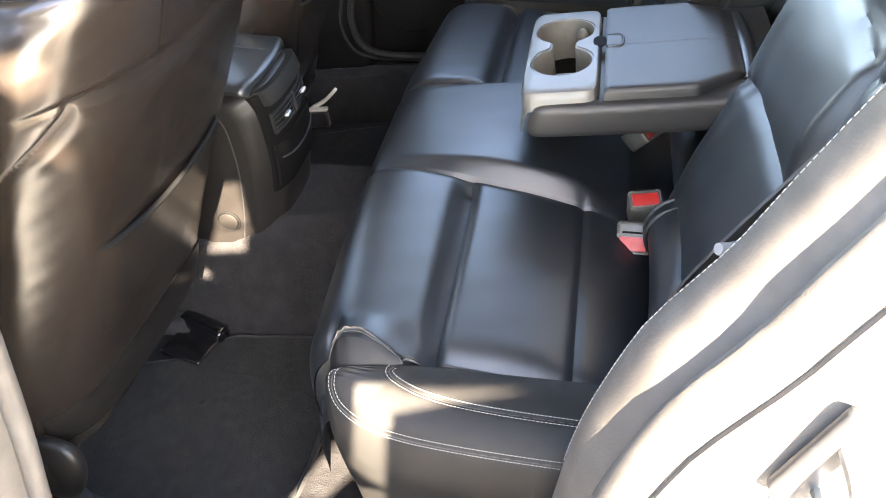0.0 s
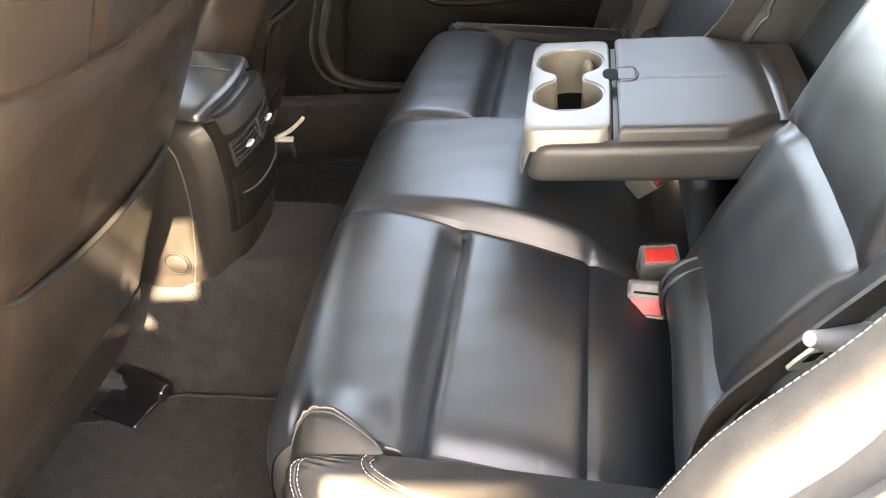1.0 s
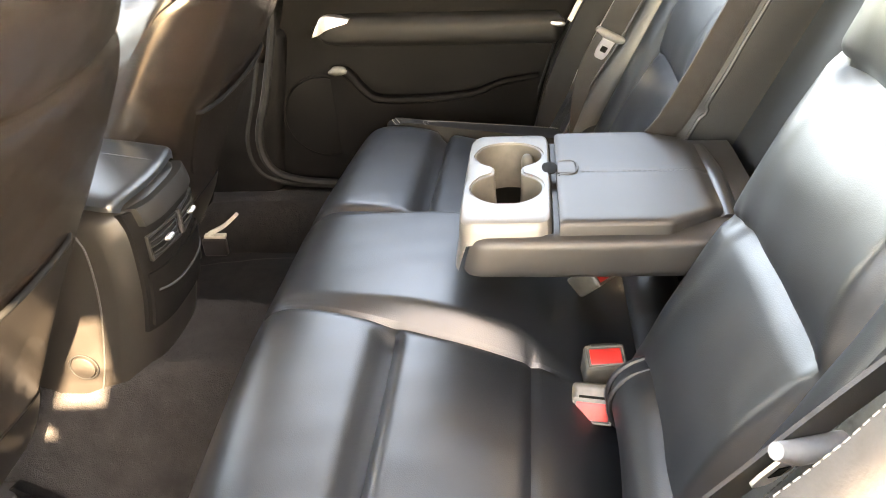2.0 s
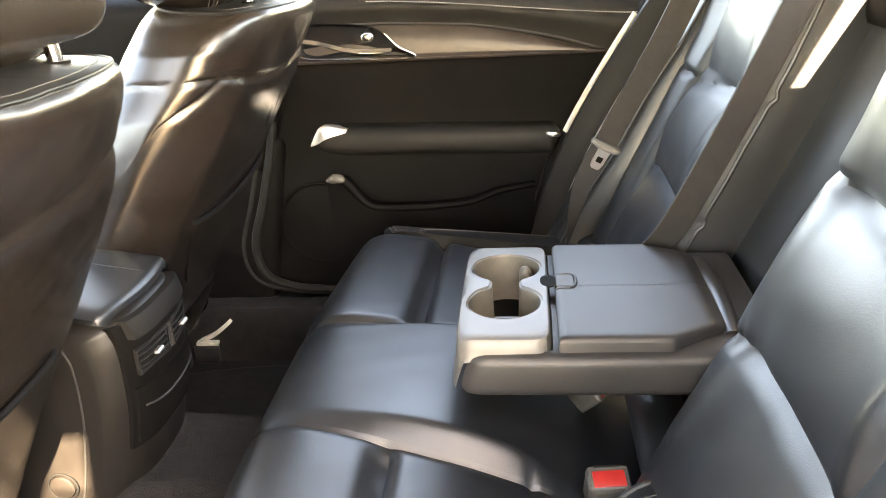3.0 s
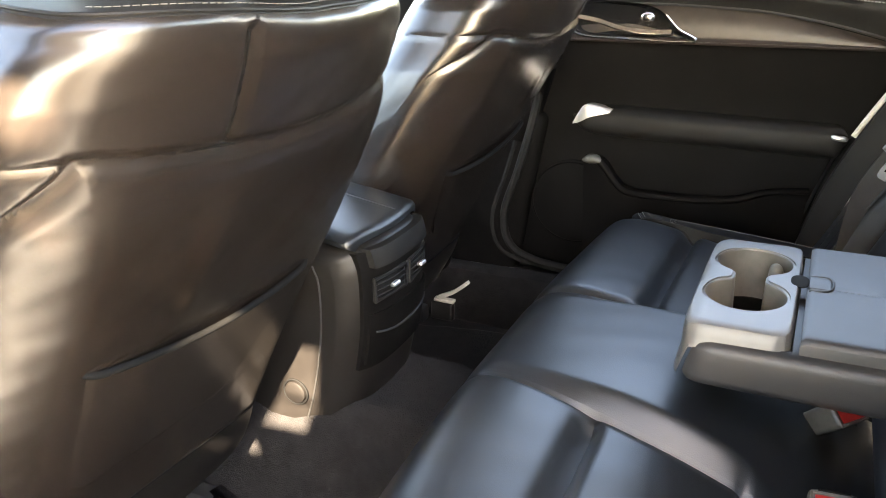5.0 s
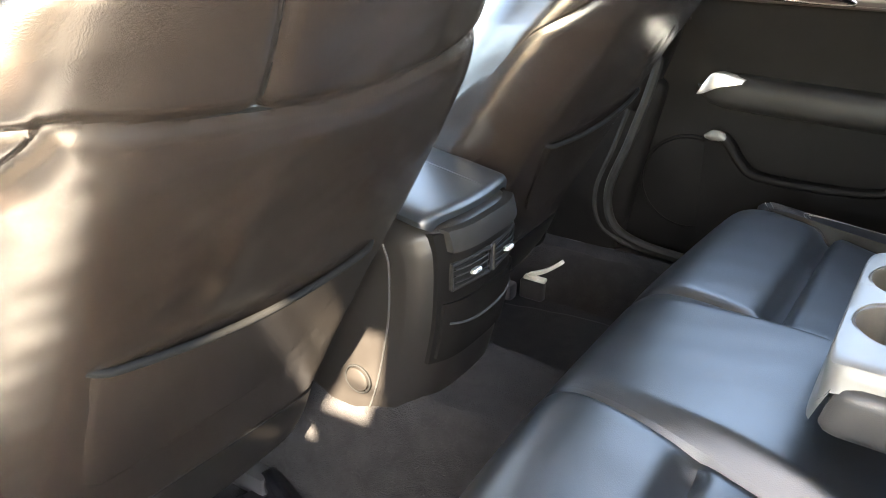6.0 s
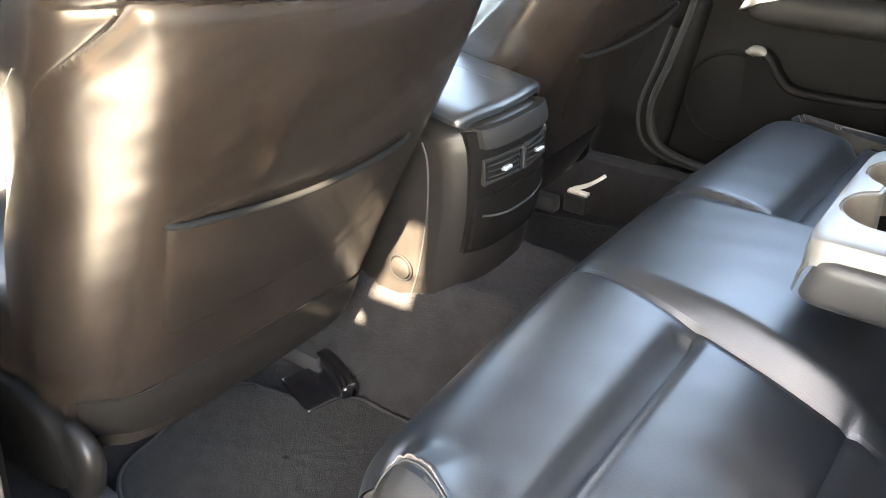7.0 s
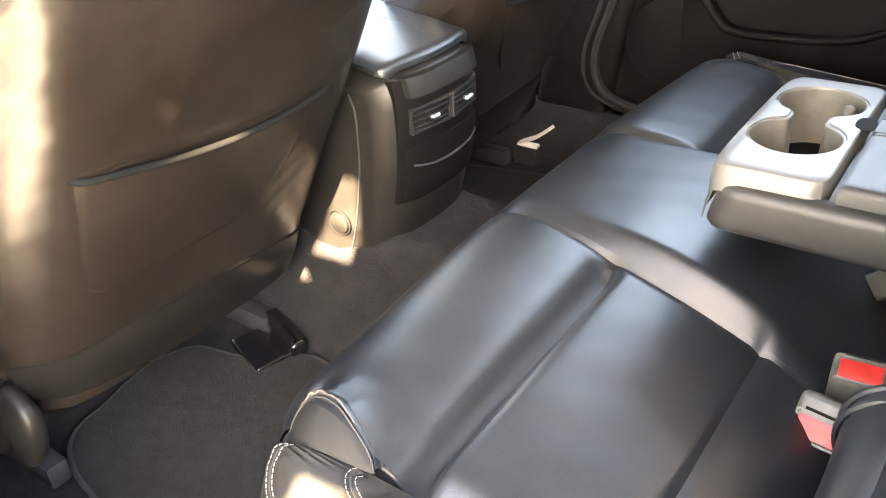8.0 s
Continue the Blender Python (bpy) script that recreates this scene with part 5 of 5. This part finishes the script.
    hol.grid(np.array([ring, mid + (ring - mid) * 0.93 + (0, 0.004, 0), mid + (ring - mid) * 0.8 + (0, 0.006, 0), mid + (ring - mid) * 0.02 + (0, 0.007, 0)]))
    bez = part("handle_bezel", hol, GLOSS_BLACK, door, "glossy black handle recess")
    part("bezel_rim", Geo().tube(ring[8:38], 0.0022, 6), CHROME, bez, "thin chrome rim")
    lever = curve([(0.045, 0.674, 0.638), (0.085, 0.669, 0.632), (0.13, 0.666, 0.620), (0.18, 0.668, 0.614), (0.222, 0.675, 0.614)], 30) + (-0.020, 0, 0.006)
    part("handle", Geo().strap(lever, (0, 0.002, 0.0034), 0.0020), CHROME, bez, "curved chrome door handle")
    part("lock_knob", Geo().pillow((0.158, 0.674, 0.646), (0.013, 0.006, 0.009), (2.4, 2.4), (0, 0, 0), (14, 18)), CHROME, bez, "small chrome lock button")
    # armrest pull
    t = np.linspace(0, 1, 60)
    c = np.c_[0.028 + 0.492 * t, np.zeros(60), 0.463 - 0.010 * t]
    rows = []
    a = np.linspace(0, 2 * np.pi, 36, endpoint=False)
    for ti, ci in zip(t, c):
        k = min(1, (ti / 0.05) ** 0.5 if ti < 0.05 else 1) * min(1, ((1 - ti) / 0.03 + 0.15))
        hz = (0.019 + 0.010 * step(0.0, 0.12, ti)) * k + 0.001
        hy = 0.030 * (0.35 + 0.65 * k) + 0.006 * np.sin(ti * np.pi)
        rows.append(np.c_[np.full(36, ci[0]) + 0.010 * np.sin(a) * (1 - step(0, 0.1, ti)), 0.692 + hy * np.sign(np.cos(a)) * np.abs(np.cos(a)) ** 0.8 * (np.cos(a) < 0) + 0.01 * (np.cos(a) > 0), ci[2] - 0.016 * (1 - 0.4 * (1 - k)) + hz * np.sign(np.sin(a)) * np.abs(np.sin(a)) ** 0.7])
    m0, m1 = rows[0].mean(0), rows[-1].mean(0)
    rows = [m0 + (rows[0] - m0) * 0.02] + rows + [m1 + (rows[-1] - m1) * 0.02]
    pull_ob = part("armrest_pull", Geo().grid(np.array(rows), ring_v=True), LEATHER_END, door, "padded door armrest")
    # Sun on the tip of the pull, given as a bright metal colour.
    cap_low = curve([(0.024, 0.668, 0.438), (0.040, 0.660, 0.444), (0.062, 0.657, 0.456), (0.100, 0.658, 0.4665)], 16)
    cap_top = curve([(0.026, 0.668, 0.444), (0.038, 0.662, 0.464), (0.054, 0.662, 0.480), (0.104, 0.664, 0.4725)], 16)
    behind = cap_top + (0.002, 0.024, -0.001)
    part("end_cap", Geo().grid(np.stack([cap_low + (0.002, 0.012, 0), cap_low, (cap_low + cap_top) / 2 - (0, 0.002, 0), cap_top, behind], 1)), BRIGHT_TAB, pull_ob, "end of the pull, bright metal in place of sunlight")
    part("end_cap", Geo().pillow((0.505, 0.668, 0.449), (0.016, 0.008, 0.005), (3, 2.4), (0, 8, 0), (10, 18)), BRIGHT_TAB, pull_ob, "small bright end cap")
    # pocket and speaker
    lip = curve([(0.050, 0.668, 0.366), (0.078, 0.660, 0.372), (0.098, 0.657, 0.358), (0.118, 0.656, 0.332), (0.15, 0.656, 0.312), (0.25, 0.656, 0.310), (0.34, 0.658, 0.318), (0.40, 0.665, 0.338), (0.47, 0.680, 0.345)], 50)
    low = lip.copy()
    low[:, 1], low[:, 2] = 0.668, 0.12
    low[:, 0] = lip[:, 0] * 0.95 + 0.01
    v = np.linspace(0, 1, 12)[None, :, None]
    face = lip[:, None] * (1 - v) + low[:, None] * v
    back = lip.copy()
    back[:, 1] = 0.694
    pk = Geo().grid(face)
    pk.grid(np.stack([lip, back], 1))
    part("door_pocket", pk, SOFT_PLASTIC, door, "moulded door pocket")
    part("pocket_lip", Geo().tube(lip, np.interp(np.arange(50), [0, 4, 16, 49], [0.004, 0.010, 0.008, 0.006]), 10), SOFT_PLASTIC, door)
    # Lighter segment imitates sunlight on the end of the dark lip.
    part("sunlit_lip_end", Geo().tube(lip[:11] + (0, -0.0035, 0.0015), np.interp(np.arange(11), [0, 3, 7, 10], [0.003, 0.0100, 0.0090, 0.0040]), 10), BUCKLE, door, "end of the pocket lip, paler for the sun on it")
    ring = np.array([(0.026 + 0.090 * math.cos(q), 0.690, 0.268 + 0.088 * math.sin(q)) for q in np.linspace(0, 2 * np.pi, 48)])
    spk = Geo()
    m = ring[:-1].mean(0)
    spk.grid(np.array([ring, m + (ring - m) * 0.95 + (0, -0.006, 0), m + (ring - m) * 0.6 + (0, -0.009, 0), m + (ring - m) * 0.02 + (0, -0.010, 0)]))
    spk_ob = part("speaker_grille", spk, SOFT_PLASTIC, door, "round dark speaker grille")
    part("speaker_rim", Geo().tube(ring, 0.003, 6), SOFT_PLASTIC, spk_ob)
    # outer skin and window frame
    out = Geo()
    z = np.linspace(0.02, 0.735, 20)[None]
    xx = -0.17 + (door_edge(z) - 0.01 + 0.17) * np.linspace(0, 1, 30)[:, None]
    out.grid(np.stack([xx, 0.80 - 0.03 * ((z - 0.4) / 0.4) ** 2 + 0 * xx, z + 0 * xx], -1))
    part("outer_skin", out, PAINT, door, "white painted outer skin")
    part("waist_strip", Geo().tube(np.c_[np.linspace(-0.15, 0.70, 30), np.full(30, 0.742), sill_z(np.linspace(-0.15, 0.70, 30)) + 0.002], 0.007, 8), RUBBER, door, "black rubber waist seal")
    post = Geo().strap([(0.500, 0.738, 0.725), (0.515, 0.72, 0.80), (0.55, 0.665, 1.02)], (0.014, 0, -0.001), 0.006)
    part("window_post", post, RUBBER, door, "black post dividing the window")
    fr = Geo().strap(curve([(0.715, 0.735, 0.72), (0.80, 0.70, 0.84), (0.90, 0.665, 0.95), (0.97, 0.63, 1.04)], 20), (0.018, 0, -0.014), 0.008)
    part("window_frame", fr, RUBBER, door, "black window frame")
    pane = Geo()
    for x0, x1, xt0, xt1 in ((-0.10, 0.490, -0.05, 0.54), (0.512, 0.70, 0.56, 0.78)):
        pane.add([(x0, 0.746, 0.725), (x1, 0.746, 0.715), (xt1, 0.66, 1.03), (xt0, 0.66, 1.05)], [(0, 1, 2, 3)])
    pn = part("pane", pane, GLASS, door, "clear window pane")
    pn.visible_shadow = False
    line = curve([(-0.045, 0.664, 0.62), (-0.050, 0.664, 0.48), (-0.085, 0.664, 0.34), (-0.118, 0.664, 0.235), (-0.105, 0.664, 0.165), (-0.05, 0.664, 0.135), (0.05, 0.664, 0.125), (0.2, 0.66, 0.12)], 50)
    part("door_seal", Geo().tube(line, 0.009, 8), RUBBER, door, "black door seal")
    part("door_seal", Geo().tube(line + (-0.03, 0.01, -0.01), 0.006, 8), RUBBER, door)


rear_door()


def c_pillar_trim(side):
    line = curve([(0.735, 0.655, 0.735), (0.82, 0.64, 0.86), (0.92, 0.62, 0.97), (1.02, 0.585, 1.06)], 16)
    back = curve([(1.15, 0.62, 0.735), (1.18, 0.60, 0.80), (1.2, 0.58, 0.86), (1.25, 0.56, 0.95)], 16)
    v = np.linspace(0, 1, 10)[None, :, None]
    p = line[:, None] * (1 - v) + back[:, None] * v
    p = p * (1, -1, 1)
    setting("rear_pillar", Geo().grid(p).mirror(side > 0), HEADLINER, "pale cloth covered rear pillar", "pillar")


c_pillar_trim(1)
c_pillar_trim(-1)


# ---- front of the cabin ----
def front_door(side):
    d = thing("front_door", (-0.7, 0.72 * side, 0.1), "closed front door with a dark padded top", "car door", "front doors")
    x = np.linspace(-1.25, -0.185, 40)[:, None]
    pz = curve([(0.06, 0.70), (0.3, 0.69), (0.5, 0.69), (0.66, 0.685), (0.715, 0.69), (0.738, 0.72), (0.742, 0.745)], 40)
    part("inner_panel", Geo().grid(np.stack([x + 0 * pz[:, 0], -pz[:, 1] + 0 * x, pz[:, 0] + 0 * x], -1)).mirror(side > 0), SOFT_PLASTIC, d)
    part("outer_skin", Geo().grid(np.stack([x + 0 * pz[:, 0], np.full_like(x + pz[:, 0], -0.80), pz[:, 0] - 0.03 + 0 * x], -1)).mirror(side > 0), PAINT, d, "white painted outer skin")
    part("armrest_pull", Geo().pillow((-0.62, -0.665, 0.44), (0.28, 0.035, 0.03), (3, 3)).mirror(side > 0), LEATHER_BACK, d, "padded door armrest")
    part("waist_strip", Geo().tube([(-1.25, -0.745, 0.742), (-0.185, -0.745, 0.742)], 0.007, 8).mirror(side > 0), RUBBER, d, "black rubber waist seal")
    pane = Geo().add([(-1.1, -0.746, 0.735), (-0.15, -0.746, 0.735), (-0.1, -0.66, 1.04), (-0.70, -0.66, 1.04)], [(0, 1, 2, 3)])
    pn = part("pane", pane.mirror(side > 0), GLASS, d, "clear window pane")
    pn.visible_shadow = False


front_door(1)
front_door(-1)


def open_rear_door():
    """The near rear door, swung wide open beside the doorway."""
    d = thing("open_rear_door", (-0.13, -0.82, 0.05), "rear door swung wide open, dark trim inside, white outside", "car door")
    along, out = np.array([0.13, -0.99, 0.0]), np.array([0.99, 0.13, 0.0])
    hinge = np.array([-0.135, -0.83, 0.0])
    put = lambda u, n, z: hinge + along * np.asarray(u, float)[..., None] + out * np.asarray(n, float)[..., None] + np.array([0, 0, 1.0]) * np.asarray(z, float)[..., None]  # noqa: E731
    z = np.linspace(0.06, 0.735, 30)[None]
    u = np.linspace(0, 1, 30)[:, None] * (0.60 + 0.32 * step(0.1, 0.75, z))
    swell = 0.012 * np.sin((z - 0.06) / 0.675 * np.pi)
    part("inner_panel", Geo().grid(put(u, 0.004 + swell + 0 * u, z + 0 * u)), SOFT_PLASTIC, d)
    part("outer_skin", Geo().grid(put(u, -0.085 - swell + 0 * u, z + 0 * u)), PAINT, d, "white painted outer skin")
    rim = np.vstack([put(u[:, 0], np.zeros(30), np.full(30, 0.06)), put(u[-1], np.zeros(30), z[0]), put(u[::-1, -1], np.zeros(30), np.full(30, 0.735))])
    part("edge", Geo().grid(np.stack([rim + out * 0.006, rim - out * 0.088], 1)), PAINT, d, "white painted door edge")
    part("armrest_pull", Geo().tube(put(np.linspace(0.15, 0.62, 16), np.full(16, 0.03), np.full(16, 0.45)), 0.028, 12), LEATHER_TOP, d, "padded door armrest")
    hoop = curve([(0.02, 0.735), (0.10, 0.95), (0.22, 1.06), (0.50, 1.10), (0.74, 1.0), (0.92, 0.735)], 40)
    part("window_frame", Geo().tube(put(hoop[:, 0], np.full(40, -0.05) - 0.10 * (hoop[:, 1] - 0.735), hoop[:, 1]), 0.018, 10), RUBBER, d, "black window frame")


open_rear_door()


def dashboard():
    d = thing("dashboard", (-1.15, 0, 0.3), "dark dashboard with a padded top", "dashboard")
    pz = curve([(-1.02, 0.30), (-1.00, 0.45), (-1.01, 0.58), (-1.05, 0.665), (-1.15, 0.70), (-1.35, 0.70), (-1.5, 0.68)], 40)
    y = np.linspace(-0.68, 0.68, 40)[None]
    part("top_pad", Geo().grid(np.stack([pz[:, :1] - 0.06 * (y / 0.68) ** 4, y + 0 * pz[:, :1], pz[:, 1:] + 0.02 * np.exp(-(((y + 0.34) / 0.16) ** 2)) * step(0.55, 0.66, pz[:, 1:])], -1)), SOFT_PLASTIC, d)
    ring = np.array([(0.185 * math.cos(q), 0.185 * math.sin(q), 0) for q in np.linspace(0, 2 * np.pi, 48)])
    m = np.array(pose(-0.84, -0.36, 0.60, 0, -62, 0))
    put = lambda p: np.asarray(p) @ m[:3, :3].T + m[:3, 3]  # noqa: E731
    w = part("steering_wheel", Geo().tube(put(ring), 0.016, 12), LEATHER, d, "black leather steering wheel")
    part("column", Geo().tube([(-0.86, -0.36, 0.60), (-1.06, -0.36, 0.52)], 0.035, 12), HARD_PLASTIC, w)
    part("hub", Geo().pillow((-0.86, -0.36, 0.60), (0.03, 0.075, 0.06), (3, 3), (0, 28, 0)), HARD_PLASTIC, w)
    spokes = Geo()
    for q in (math.pi / 2, -math.pi / 2, math.pi):
        spokes.tube(put([(0.05 * math.cos(q), 0.05 * math.sin(q), -0.01), (0.18 * math.cos(q), 0.18 * math.sin(q), 0)]), 0.013, 8)
    part("spokes", spokes, HARD_PLASTIC, w)


dashboard()


# ---- cars parked outside ----
def parked_car(name, where, yaw, paint, label):
    c = thing(name, where, label, "car", "parked cars")
    m = np.array(pose(*where, 0, 0, yaw))
    def place(geo):
        geo.v = [v @ m[:3, :3].T + m[:3, 3] for v in geo.v]
        return geo
    st = curve([(-2.25, 0.45, 0.70, 0.70), (-2.15, 0.35, 0.80, 0.80), (-1.2, 0.30, 0.95, 0.88), (-0.6, 0.28, 1.0, 0.90), (0.9, 0.28, 1.02, 0.90), (1.7, 0.32, 1.0, 0.88), (2.2, 0.42, 0.92, 0.76)], 40)
    a = np.linspace(0, 2 * np.pi, 36, endpoint=False)
    se = lambda w, e: np.sign(w) * np.abs(w) ** (2 / e)  # noqa: E731
    rows = [np.c_[np.full(36, s[0]), s[3] * se(np.cos(a), 3.4), (s[1] + s[2]) / 2 + (s[2] - s[1]) / 2 * se(np.sin(a), 3.4)] for s in st]
    rows = [rows[0] * (1, 0.02, 1)] + rows + [rows[-1] * (1, 0.02, 1)]
    part("body", place(Geo().grid(np.array(rows), ring_v=True)), paint, c)
    st = curve([(-1.05, 0.92, 0.78), (-0.35, 1.38, 0.62), (0.1, 1.45, 0.60), (0.8, 1.42, 0.60), (1.55, 1.0, 0.74)], 30)
    rows = [np.c_[np.full(24, s[0]), np.linspace(-1, 1, 24) * s[2], 0.95 + (s[1] - 0.95) * (1 - np.abs(np.linspace(-1, 1, 24)) ** 6)] for s in st]
    part("cabin", place(Geo().grid(np.array(rows))), DARK_GLASS, c, "dark glazed cabin")
    part("roof", place(Geo().pillow((0.28, 0, 1.435), (0.75, 0.56, 0.05), (2.5, 4))), paint, c)
    for wx in (-1.4, 1.35):
        for wy in (-0.80, 0.80):
            w = part("wheel", place(Geo().tube([(wx, wy - 0.1, 0.33), (wx, wy + 0.1, 0.33)], 0.33, 28)), RUBBER, c, "black tyre")
            part("rim", place(Geo().tube([(wx, wy - 0.105, 0.33), (wx, wy + 0.105, 0.33)], 0.21, 20)), STEEL, w)
    for wy in (-0.95, 0.95):
        part("mirror", place(Geo().pillow((-0.62, wy, 1.02), (0.06, 0.10, 0.06), (2.5, 2.5), (0, 0, 0), (12, 18))), paint, c, "wing mirror")


parked_car("parked_car", (-1.95, 7.4, GROUND_Z), 80, CAR_RED, "glossy red car parked across the lot")
parked_car("parked_car", (3.9, 10.5, GROUND_Z), 84, CAR_SILVER, "silver car parked across the lot")
